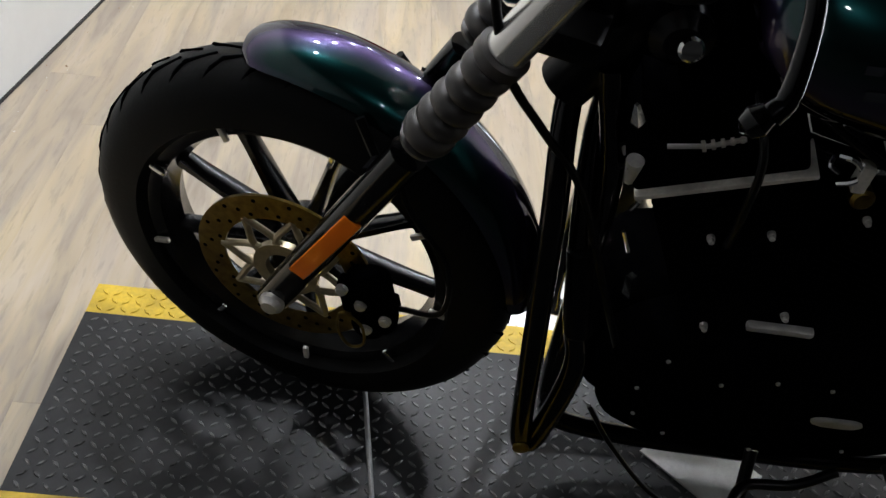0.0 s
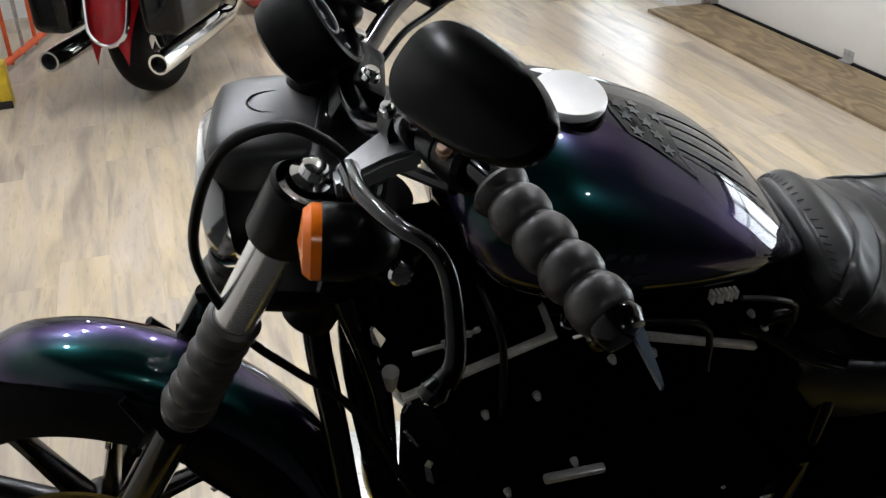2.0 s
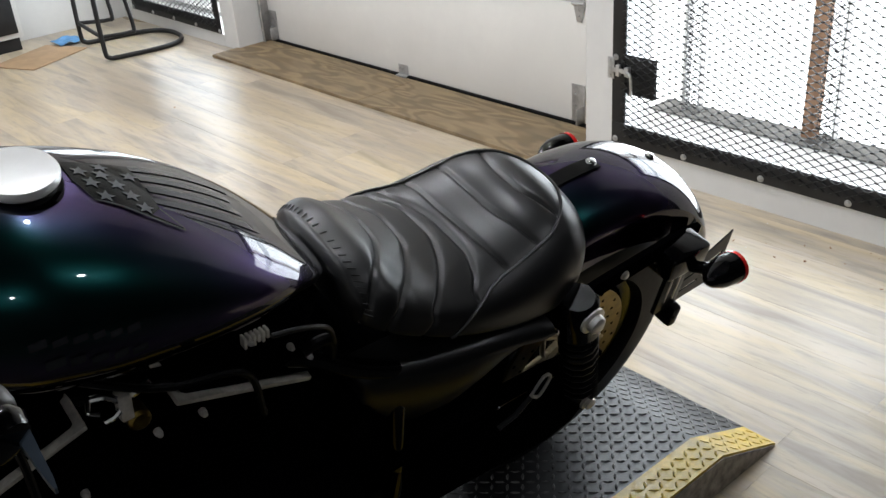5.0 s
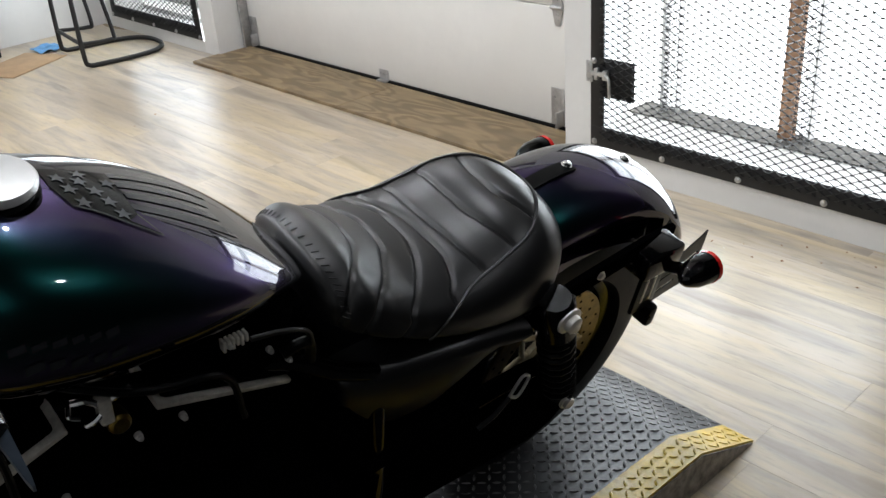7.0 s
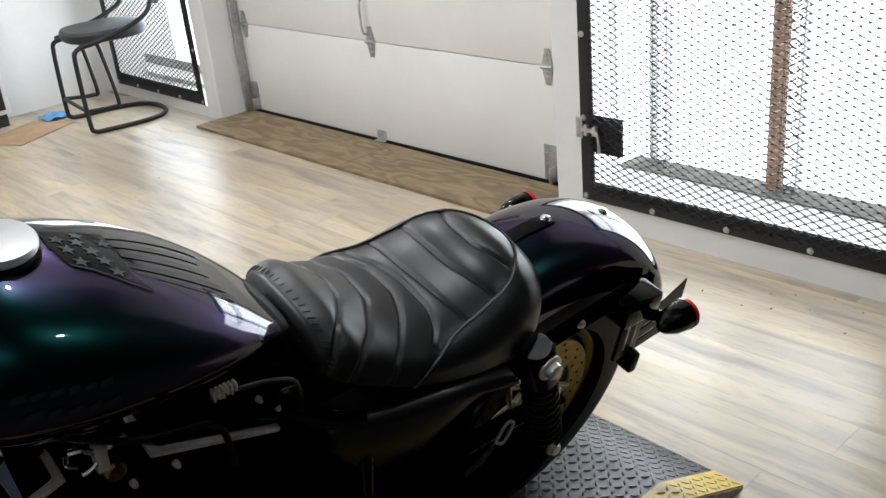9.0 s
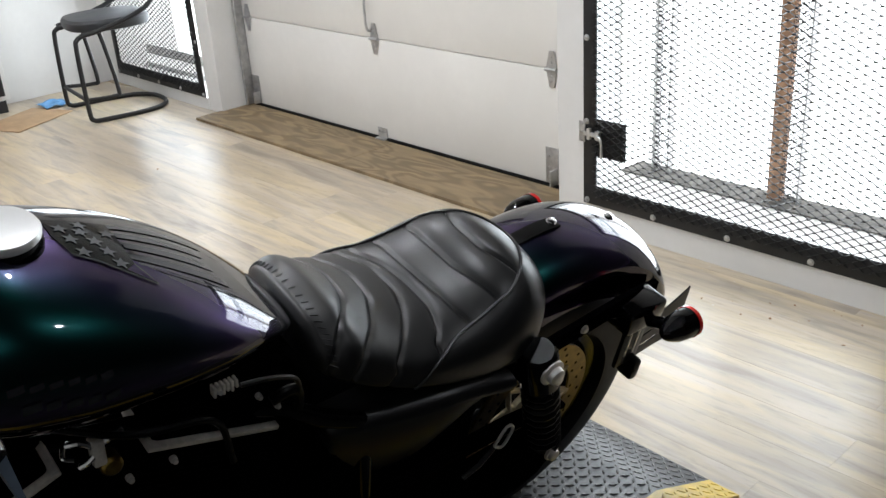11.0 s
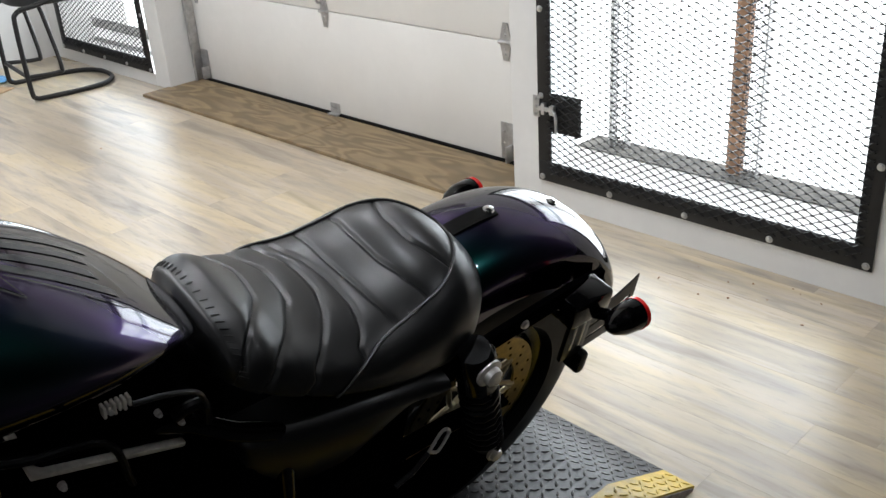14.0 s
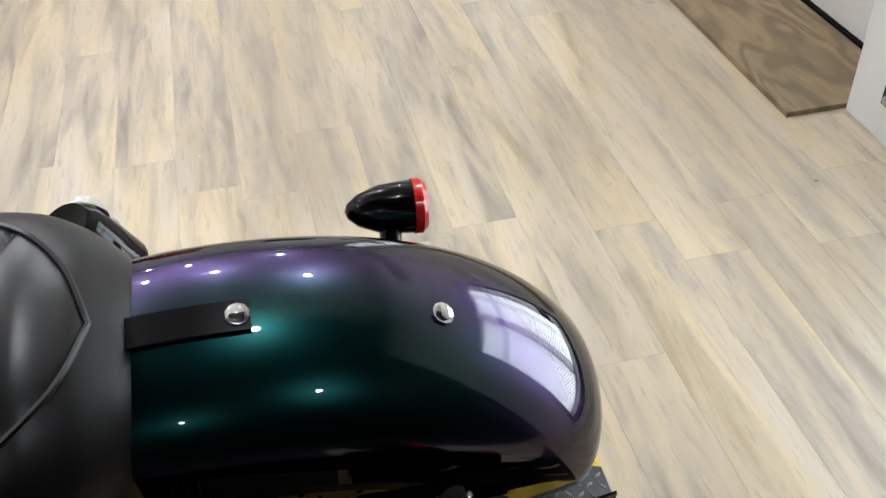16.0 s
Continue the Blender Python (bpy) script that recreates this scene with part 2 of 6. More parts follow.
def box(bm, lo, hi, bev=0.0, m=None, seg=2):
    lo, hi = Vector(lo), Vector(hi)
    t = Matrix.Translation((lo + hi) / 2) @ Matrix.Diagonal((*(hi - lo), 1))
    r = bmesh.ops.create_cube(bm, size=1, matrix=(m @ t) if m is not None else t)
    if bev:
        es = list({e for v in r["verts"] for e in v.link_edges})
        bmesh.ops.bevel(bm, geom=es, offset=bev, segments=seg, affect="EDGES", profile=0.5)
    return bm


def ring_frame(d):
    d = d.normalized()
    a = Vector((0, 0, 1)) if abs(d.z) < 0.9 else Vector((1, 0, 0))
    u = d.cross(a).normalized()
    return u, d.cross(u).normalized()


def tube(bm, pts, r, n=12, cap=True, closed=False):
    """A round tube along pts; r a number or one for each point."""
    pts = [Vector(p) for p in pts]
    rs = r if isinstance(r, (list, tuple)) else [r] * len(pts)
    rings, u = [], None
    for i, p in enumerate(pts):
        if closed:
            d = pts[(i + 1) % len(pts)] - pts[i - 1]
        else:
            d = pts[min(i + 1, len(pts) - 1)] - pts[max(i - 1, 0)]
        d.normalize()
        if u is None:
            u, _ = ring_frame(d)
        u = (u - d * u.dot(d)).normalized()
        w = d.cross(u)
        rings.append([bm.verts.new(p + (u * math.cos(2 * math.pi * k / n) + w * math.sin(2 * math.pi * k / n)) * rs[i]) for k in range(n)])
    pairs = list(zip(rings, rings[1:]))
    if closed:
        pairs.append((rings[-1], rings[0]))
    for a, b in pairs:
        for k in range(n):
            bm.faces.new((a[k], a[(k + 1) % n], b[(k + 1) % n], b[k]))
    if cap and not closed:
        bm.faces.new(rings[0][::-1])
        bm.faces.new(rings[-1])
    return bm


def smooth_path(pts, steps=6):
    """Catmull-Rom through pts."""
    p = [Vector(q) for q in pts]
    p = [2 * p[0] - p[1]] + p + [2 * p[-1] - p[-2]]
    out = []
    for i in range(1, len(p) - 2):
        for s in range(steps):
            t = s / steps
            out.append(0.5 * (2 * p[i] + (p[i + 1] - p[i - 1]) * t + (2 * p[i - 1] - 5 * p[i] + 4 * p[i + 1] - p[i + 2]) * t * t
                              + (3 * p[i] - p[i - 1] - 3 * p[i + 1] + p[i + 2]) * t ** 3))
    return out + [p[-2]]


def rod(bm, a, b, r, n=12, r2=None):
    return tube(bm, [a, b], [r, r if r2 is None else r2], n)


def lathe(bm, origin, axis, prof, n=32, closed=False):
    """prof: (distance along axis, radius)."""
    o, d = Vector(origin), Vector(axis).normalized()
    u, w = ring_frame(d)
    rings = []
    for h, r in prof:
        if r < 1e-5:
            rings.append([bm.verts.new(o + d * h)])
        else:
            rings.append([bm.verts.new(o + d * h + (u * math.cos(2 * math.pi * k / n) + w * math.sin(2 * math.pi * k / n)) * r) for k in range(n)])
    pairs = list(zip(rings, rings[1:]))
    if closed:
        pairs.append((rings[-1], rings[0]))
    for a, b in pairs:
        for k in range(n):
            j = (k + 1) % n
            q = [a[k % len(a)], a[j % len(a)], b[j % len(b)], b[k % len(b)]]
            q = list(dict.fromkeys(q))
            if len(q) > 2:
                bm.faces.new(q)
    return bm


def bolt(bm, p, d, r=0.008, h=0.006):
    lathe(bm, p, d, [(-0.004, r * 1.35), (0.0015, r * 1.35), (0.0018, r), (h * 0.85, r), (h, r * 0.8), (h, 0)], 10)
    return bm


def loft(bm, rings, close_u=True, cap=True):
    rows = [[bm.verts.new(p) for p in r] for r in rings]
    n = len(rows[0])
    for a, b in zip(rows, rows[1:]):
        for k in range(n if close_u else n - 1):
            bm.faces.new((a[k], a[(k + 1) % n], b[(k + 1) % n], b[k]))
    if cap and close_u:
        bm.faces.new(rows[0][::-1])
        bm.faces.new(rows[-1])
    return bm


def lerp_table(table, x):
    """Smooth values between the rows (x, a, b, ...) of a table: cubic with limited slopes."""
    if x <= table[0][0]:
        return list(table[0][1:])
    if x >= table[-1][0]:
        return list(table[-1][1:])
    i = max(k for k in range(len(table) - 1) if table[k][0] <= x)
    a, b = table[i], table[i + 1]
    h = b[0] - a[0]
    t = (x - a[0]) / h
    out = []
    for c in range(1, len(a)):
        d = (b[c] - a[c]) / h

        def slope(j):
            if j <= 0 or j >= len(table) - 1:
                return d
            p, q, r = table[j - 1], table[j], table[j + 1]
            d0, d1 = (q[c] - p[c]) / (q[0] - p[0]), (r[c] - q[c]) / (r[0] - q[0])
            return 0.0 if d0 * d1 <= 0 else 2 * d0 * d1 / (d0 + d1)
        m0, m1 = slope(i), slope(i + 1)
        out.append((2 * t ** 3 - 3 * t * t + 1) * a[c] + (t ** 3 - 2 * t * t + t) * h * m0 + (3 * t * t - 2 * t ** 3) * b[c] + (t ** 3 - t * t) * h * m1)
    return out


def xf(bm, m):
    bmesh.ops.transform(bm, matrix=m, verts=bm.verts)
    return bm


# ---- structure ----
WX, WT, H = 3.01, 0.215, 2.75          # inner face of the door wall, its thickness, ceiling height
Y0, Y1 = -3.6, 6.3                     # near and far walls


def slab(name, lo, hi, material, label, bev=0.0):
    return solid(name, box(bmesh.new(), lo, hi, bev), material, label, "wall", kind="structure", smooth=False)


slab("wall_east_near", (WX, 0.42, 0), (WX + WT, 1.000, H), WHITE, "white painted wall beside the caged opening")
# unseen wall, dark colour in place of shade on the near side
slab("wall_east_dado", (WX, Y0, 0), (WX + WT, 0.42, 1.0), DARKWALL, "unseen lower wall, coloured dark to dim the near side")
slab("wall_east_upper", (WX, Y0, 1.0), (WX + WT, 0.42, H), DARKWALL, "unseen upper wall, coloured dark to dim the near side")
slab("wall_east_sill", (WX, 1.000, 0), (WX + WT, 2.222, 0.100), WHITE, "low white sill under the caged opening")
slab("wall_east_lintel", (WX, 1.000, 1.40), (WX + WT, 2.222, H), WHITE, "white wall over the caged opening")
slab("wall_east_post", (WX, 2.222, 0), (WX + WT, 2.362, H), WHITE, "white post beside the garage door", 0.004)
slab("wall_east_header", (WX, 2.362, 2.30), (WX + WT, 4.885, H), WHITE, "white wall over the garage door")
slab("wall_east_pillar", (WX, 4.885, 0), (WX + WT, 5.03, H), WHITE, "white pillar beside the garage door", 0.004)
slab("wall_east_sill_far", (WX, 5.03, 0), (WX + WT, 6.15, 0.07), WHITE, "low white sill under the far opening")
slab("wall_east_lintel_far", (WX, 5.03, 2.06), (WX + WT, 6.15, H), WHITE, "white wall over the far opening")
slab("wall_east_far", (WX, 6.15, 0), (WX + WT, Y1, H), WHITE, "white wall in the far corner")
slab("wall_north", (-2.4, Y1, 0), (WX + WT, Y1 + 0.15, H), WHITE, "white painted far wall of the shop")
# unseen end wall, coloured dark so the bike reflects little
slab("wall_south_dado", (-2.4, Y0 - 0.15, 0), (WX + WT, Y0, 1.0), DARKWALL, "unseen lower end wall, coloured dark to dim the near side")
slab("wall_south", (-2.4, Y0 - 0.15, 1.0), (WX + WT, Y0, H), DARKWALL, "unseen upper end wall, coloured dark to dim the near side")
slab("wall_west_far", (-2.4, 4.10, 0), (-2.25, Y1, H), WHITE, "plain white side wall")
ww = bmesh.new()
wx = lambda y: -1.64 + 0.92 * (y - Y0) / (3.98 - Y0)
loft(ww, [[V(wx(0.9), 0.9, z), V(wx(0.9) - 0.15, 0.9, z), V(wx(3.12) - 0.12, 3.12, z), V(wx(3.12), 3.12, z)] for z in (0.0, H)])
rc = bmesh.new()
loft(rc, [[V(-0.72, 3.983, z), V(-1.06, 3.25, z), V(-1.12, 3.27, z), V(-0.78, 3.99, z)] for z in (0.0, H)])
solid("wall_recess", rc, WHITE, "white wall of a shallow recess", "wall", kind="structure", smooth=False)
rs = bmesh.new()
loft(rs, [[V(-0.80, 3.12, z), V(-0.835, 3.12, z), V(-0.755, 3.985, z), V(-0.72, 3.985, z)] for z in (0.0, 0.055)])
solid("recess_sill", rs, WHITE, "low white sill before the recess", "sill", kind="structure", smooth=False)
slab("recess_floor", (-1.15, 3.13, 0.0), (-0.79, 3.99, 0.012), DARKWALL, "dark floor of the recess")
dw = bmesh.new()
loft(dw, [[V(-1.64, Y0, z), V(-1.79, Y0, z), V(wx(0.9) - 0.15, 0.9, z), V(wx(0.9), 0.9, z)] for z in (0.0, H)])
solid("wall_west_near", dw, WHITE, "plain white wall beside the walk", "wall", kind="structure", smooth=False)
solid("wall_west", ww, WHITE, "white painted wall with a dark gap line at its foot", "wall", kind="structure", smooth=False)
# no baseboard here: a dark strip stands in for the gap's shadow line
bb = bmesh.new()
loft(bb, [[V(wx(0.9) + 0.008, 0.9, z), V(wx(0.9), 0.9, z), V(wx(3.10), 3.10, z), V(wx(3.10) + 0.006, 3.10, z)] for z in (0.0, 0.007)])
solid("baseboard", bb, DARKWALL, "thin dark strip painted for the shaded gap under the wall", "baseboard", kind="structure", smooth=False)
slab("wall_partition", (-2.25, 3.985, 0), (-0.54, 4.10, H), WHITE, "white partition wall end", 0.004)
slab("ceiling", (-2.4, 1.30, H), (WX + WT, Y1 + 0.1, H + 0.1), CEIL, "grey white ceiling")
# unseen near ceiling, its dark colour keeps reflections dim
slab("ceiling_near", (-2.4, Y0 - 0.1, H), (WX + WT, 1.30, H + 0.1), DARKWALL, "unseen near ceiling, coloured dark to dim reflections")


# floor base under the planks; the black sheet is added unseen to cut reflections
slab("floor_mat", (-1.0, 0.25, 0.0), (1.50, 0.96, 0.006), DARKWALL, "thin unseen black sheet added to dim the bike's reflections")
# unseen near floor, its dark colour keeps the bike's flank black
slab("floor_near", (-2.4, Y0 - 0.1, -0.12), (WX + WT, 0.25, 0.0), DARKWALL, "unseen near floor, coloured dark to dim reflections")
slab("floor", (-2.4, 0.25, -0.12), (WX + WT, Y1 + 0.1, -0.004), GAP, "floor of pale vinyl planks in yellow and grey")

# garage door: sections with grooved joints, hinges, brackets and a handle
DX = 3.228
door = thing("garage_door", "closed white sectional garage door with steel hinges", "garage door", kind="structure")
zs = [0.023, 0.524, 1.05, 1.58, 2.11, 2.64]
for a, b in zip(zs, zs[1:]):
    bm = bmesh.new()
    box(bm, (DX, 2.34, a + 0.002), (DX + 0.045, 4.91, min(b, 2.4) - 0.002), 0.004)
    if a < 2.2:
        part("panel", bm, DOORW, door)
bm = bmesh.new()
box(bm, (DX - 0.012, 2.37, 0.012), (DX + 0.03, 4.90, 0.024), 0.004)
part("bottom_seal", bm, RUBBER, door, "black rubber bottom seal")


def hinge(y, z, s=1.0):
    bm = bmesh.new()
    for k in (-1, 1):
        loft(bm, [[V(DX - 0.003 - d, y - 0.03 * s, z), V(DX - 0.003 - d, y + 0.03 * s, z), V(DX - 0.003 - d, y + 0.012, z + k * 0.075), V(DX - 0.003 - d, y - 0.012, z + k * 0.075)] for d in (0.0, 0.004)])
    rod(bm, (DX - 0.012, y - 0.03, z), (DX - 0.012, y + 0.03, z), 0.008, 10)
    for k in (-0.05, -0.028, 0.028, 0.05):
        bolt(bm, (DX - 0.006, y, z + k), (-1, 0, 0), 0.005)
    return part("hinge", bm, GALV, door, "galvanised steel hinge")


for z in (0.524, 1.05):
    for y in (2.572, 3.70, 4.82):
        hinge(y, z)
bm = bmesh.new()
tube(bm, smooth_path([(DX - 0.004, 3.72, 0.56), (DX - 0.03, 3.72, 0.575), (DX - 0.035, 3.72, 0.65), (DX - 0.03, 3.72, 0.72), (DX - 0.004, 3.72, 0.735)], 5), 0.006, 8)
part("lift_handle", bm, GALV, door, "steel lift handle")
for y in (2.578, 4.83):
    bm = bmesh.new()
    box(bm, (DX - 0.006, y - 0.035, 0.03), (DX - 0.002, y + 0.035, 0.19), 0.002)
    box(bm, (DX - 0.05, y - 0.03, 0.03), (DX - 0.004, y - 0.022, 0.10), 0.002)
    for k in (0.06, 0.1, 0.15):
        bolt(bm, (DX - 0.006, y + 0.015, k), (-1, 0, 0), 0.005)
    part("corner_bracket", bm, GALV, door, "galvanised corner bracket")
bm = bmesh.new()
box(bm, (DX - 0.03, 3.665, 0.018), (DX - 0.002, 3.735, 0.026), 0.002)
box(bm, (DX - 0.006, 3.665, 0.02), (DX - 0.002, 3.735, 0.075), 0.002)
for y in (3.68, 3.70, 3.72):
    bolt(bm, (DX - 0.006, y, 0.055), (-1, 0, 0), 0.004)
part("foot_bracket", bm, GALV, door, "small steel bracket")
for y, s in ((2.385, 1), (4.87, -1)):
    bm = bmesh.new()
    box(bm, (DX - 0.06, y - 0.006, 0.02), (DX - 0.005, y + 0.006, 2.4), 0.002)
    box(bm, (DX - 0.065, min(y, y + s * 0.022), 0.02), (DX - 0.06, max(y, y + s * 0.022), 2.4), 0.001)
    part("track", bm, GALV, door, "galvanised door track")

# plywood strip before the garage door
bm = bmesh.new()
ply = thing("plywood_strip", "worn plywood strip laid before the garage door", "plywood")
for ya, yb in ((2.37, 3.602), (3.604, 4.905)):
    bm = bmesh.new()
    box(bm, (2.845, ya, 0.0), (3.215, yb, 0.016), 0.002)
    part("sheet", bm, PLY, ply, "", False)


# ---- caged openings ----
def expanded(bm, x, y0, y1, z0, z1, dy, dz, w, th, knuckles=False):
    """Expanded metal: two sets of slanting strands with flat knuckles where they cross."""
    verts, faces = [], []
    k = dz / dy
    lines = int(((y1 - y0) * k + (z1 - z0)) / dz) + 2
    for sgn in (1, -1):
        for i in range(lines):
            c = z0 - (y1 - y0) * k + i * dz if sgn > 0 else z0 + i * dz
            # z = c + sgn * k * (y - y0), cut to the panel
            ya, yb = sorted((y0 + sgn * (z0 - c) / k, y0 + sgn * (z1 - c) / k))
            ya, yb = max(ya, y0), min(yb, y1)
            if yb - ya < 0.004:
                continue
            za, zb = c + sgn * k * (ya - y0), c + sgn * k * (yb - y0)
            n = len(verts)
            verts += [(x, ya, za - w), (x, yb, zb - w), (x, yb, zb + w), (x, ya, za + w), (x - th, ya, za), (x - th, yb, zb)]
            faces += [(n, n + 1, n + 2, n + 3), (n + 4, n + 5, n + 2, n + 3), (n, n + 1, n + 5, n + 4)]
    if knuckles:
        off = (y1 - y0) * k % dz
        j = 0
        while j * dz / 2 < z1 - z0:
            z = z0 + j * dz / 2
            # crossings of the two sets at this height
            y = y0 + (0 if j % 2 == 0 else dy / 2) - dy
            base = (off / k) / 2
            while y + base <= y1:
                yy, zz = y + base, z - off / 2 + 0
                if yy > y0 and z0 < zz < z1:
                    n = len(verts)
                    q, h = dy * 0.17, w * 1.8
                    verts += [(x - th - 0.0006, yy - q, zz), (x - th - 0.0006, yy, zz - h), (x - th - 0.0006, yy + q, zz), (x - th - 0.0006, yy, zz + h)]
                    faces.append((n, n + 1, n + 2, n + 3))
                y += dy
            j += 1
    vs = [bm.verts.new(v) for v in verts]
    for f in faces:
        bm.faces.new([vs[q] for q in f])
    return bm


def cage(name, y0, y1, z0, z1, latch):
    g = thing(name, "caged opening with a black angle iron frame and expanded metal mesh", "window", kind="structure")
    x, w, sw = WX - 0.006, 0.078, 0.060
    for nm, lo, hi in (("bottom_rail", (y0, z0), (y1, z0 + w)), ("top_rail", (y0, z1 - w), (y1, z1)), ("side_rail", (y0, z0 + w), (y0 + sw, z1 - w)), ("side_rail", (y1 - sw, z0 + w), (y1, z1 - w))):
        bm = bmesh.new()
        box(bm, (x - 0.006, lo[0], lo[1]), (x, hi[0], hi[1]), 0.0015)
        part(nm, bm, IRON, g)
    bm = bmesh.new()
    expanded(bm, x - 0.008, y0 + sw * 0.55, y1 - sw * 0.75, z0 + w * 0.42, z1 - w * 0.45, 0.050, 0.026, 0.0019, 0.0045, True)
    tagged(part("mesh", bm, IRON, g, "black expanded metal mesh", False), kind="stuff")
    n = 5
    for i in range(n):
        bm = bmesh.new()
        bolt(bm, (x - 0.006, y0 + 0.018 + (y1 - y0 - 0.036) * i / (n - 1), z0 + 0.016), (-1, 0, 0), 0.009, 0.007)
        part("rivet", bm, GALV, g)
    for i in range(1, int((z1 - z0) / 0.31) + 1):
        for yy in (y0 + 0.016, y1 - 0.016):
            bm = bmesh.new()
            bolt(bm, (x - 0.006, yy, z0 + 0.016 + 0.31 * i), (-1, 0, 0), 0.009, 0.007)
            part("rivet", bm, GALV, g)
    if latch:
        bm = bmesh.new()
        box(bm, (x - 0.002, y1 - 0.190, 0.295), (x + 0.003, y1 - 0.055, 0.440), 0.001)
        part("latch_plate", bm, IRON, g, "rusty black latch plate")
        bm = bmesh.new()
        box(bm, (x - 0.024, y1 - 0.075, 0.375), (x - 0.014, y1 - 0.010, 0.392), 0.003)
        box(bm, (x - 0.028, y1 - 0.088, 0.366), (x - 0.010, y1 - 0.068, 0.402), 0.003)
        box(bm, (x - 0.026, y1 - 0.045, 0.362), (x - 0.010, y1 - 0.028, 0.405), 0.003)
        lb = part("latch_bolt", bm, GALV, g, "grey steel slide bolt")
        bm = bmesh.new()
        tube(bm, smooth_path([(x - 0.024, y1 - 0.075, 0.383), (x - 0.034, y1 - 0.098, 0.380), (x - 0.034, y1 - 0.104, 0.36), (x - 0.034, y1 - 0.106, 0.305)], 4), 0.0055, 10)
        part("bolt_handle", bm, GALV, lb, "bent steel handle")
        bm = bmesh.new()
        box(bm, (x - 0.012, y1 - 0.012, 0.345), (x - 0.006, y1 + 0.018, 0.425), 0.003)
        for zz in (0.355, 0.385, 0.415):
            bolt(bm, (x - 0.012, y1 + 0.004, zz), (-1, 0, 0), 0.005, 0.004)
        part("strike_plate", bm, GALV, g, "small steel strike plate")
    return g


cage("window_1", 0.985, 2.228, 0.100, 1.415, True)
cage("window_2", 5.035, 6.145, 0.075, 2.055, False)

# outside: ledge, brown posts with their wire returns, white daylight
for ya, yb in ((0.2, 2.34), (4.93, 7.0)):
    bm = bmesh.new()
    box(bm, (WX + WT, ya, -0.1), (3.52, yb, 0.100), 0.002)
    led = solid("ledge_outside", bm, CONCRETE, "pale concrete ledge outside the opening", "ledge", kind="structure", smooth=False)
    bm = bmesh.new()
    box(bm, (3.36, ya + 0.02, 0.102), (3.50, yb - 0.02, 0.107), 0.002)
    part("dirt_strip", bm, DIRT, led, "grey dirty strip", False)
for y, w, mt in ((1.678, 0.026, BROWN), (2.215, 0.008, GALV), (1.585, 0.004, GALV), (2.145, 0.003, GALV), (0.75, 0.02, BROWN), (5.62, 0.012, GALV)):
    bm = bmesh.new()
    box(bm, (3.43, y - w, 0.105), (3.47, y + w, 2.4), 0.003)
    solid("outside_post", bm, mt, "brown painted post outside the mesh" if mt is BROWN else "grey steel post outside the mesh", "post", "posts outside", "structure", False)
bm = bmesh.new()
expanded(bm, 3.44, 1.585, 1.652, 0.11, 2.2, 0.025, 0.018, 0.0024, 0.003)
expanded(bm, 3.44, 2.145, 2.210, 0.11, 2.2, 0.025, 0.018, 0.0020, 0.003)
expanded(bm, 3.44, 5.54, 5.61, 0.13, 2.2, 0.03, 0.022, 0.0014, 0.003)
solid("wire_returns", bm, IRON, "narrow dark wire strips beside the posts outside", "screen", kind="stuff", smooth=False)
solid("outside_beam", box(bmesh.new(), (3.42, 0.25, 1.12), (3.48, 2.32, 1.20), 0.003), IRON, "dark cross beam outside the mesh", "beam", kind="structure", smooth=False)
bm = bmesh.new()
box(bm, (3.95, -0.6, -0.5), (3.97, 7.2, 3.0))
solid("backdrop_daylight", bm, SKYWHITE, "overcast white daylight outside", "backdrop", kind="structure", smooth=False)
for nm, lo, hi in (("wall_outside_near", (WX + WT, -0.6, -0.2), (3.95, -0.5, 3.0)), ("wall_outside_far", (WX + WT, 7.1, -0.2), (3.95, 7.2, 3.0)), ("roof_outside", (WX + WT, -0.6, 2.9), (3.95, 7.2, 3.0))):
    slab(nm, lo, hi, WHITE, "plain white outside wall of the bay")

# ---- ceiling lamps ----
# the lamp at (2.15, -0.70) is only added to highlight the side cover's edge
LAMPS = [(0.20, -1.60), (2.15, -0.70), (-0.45, 1.45), (-0.30, 2.35), (0.05, 2.75), (0.45, 3.5), (1.55, 1.15), (1.25, 3.1), (2.15, 2.5), (0.9, 4.3), (2.0, 4.3), (0.2, 5.4)]
for x, y in LAMPS:
    g = thing("ceiling_spot", "small round white ceiling lamp, lit", "ceiling lamp", Matrix.Translation((x, y, H)), "ceiling lamps")
    part("housing", lathe(bmesh.new(), (0, 0, 0), (0, 0, -1), [(0.0, 0.055), (0.03, 0.055), (0.034, 0.05), (0.034, 0.042), (0.02, 0.04), (0.02, 0)], 24), WHITE, g)
    part("bulb", lathe(bmesh.new(), (0, 0, -0.021), (0, 0, -1), [(0.0, 0.036), (0.012, 0.03), (0.018, 0)], 20), BULB, g, "glowing lamp face")
    d = bpy.data.lights.new("lamp_light", "AREA")
    d.shape, d.size, d.energy, d.color = "DISK", 0.075, 14.8 if y > 2 else 9.0 if y > 0 else 6.0, (0.90, 0.935, 1.0)
    lo = new("lamp_light", d)
    lo.matrix_world = Matrix.Translation((x, y, H - 0.045))


# ---- lift platform ----
PH = 0.095
PM = Matrix.Translation((-0.455, 1.012, 0)) @ pose(0, 0, 0, 0, 0, -1.8)
PL, PW, PY, RAMP = 2.42, 0.58, 0.082, 0.21     # length, width, yellow strip, ramp length
lift = thing("lift_platform", "low motorcycle lift of black diamond plate with yellow edges", "lift platform", PM)


def deck_z(x):
    return PH if x < PL - RAMP else PH + (0.006 - PH) * (x - PL + RAMP) / RAMP


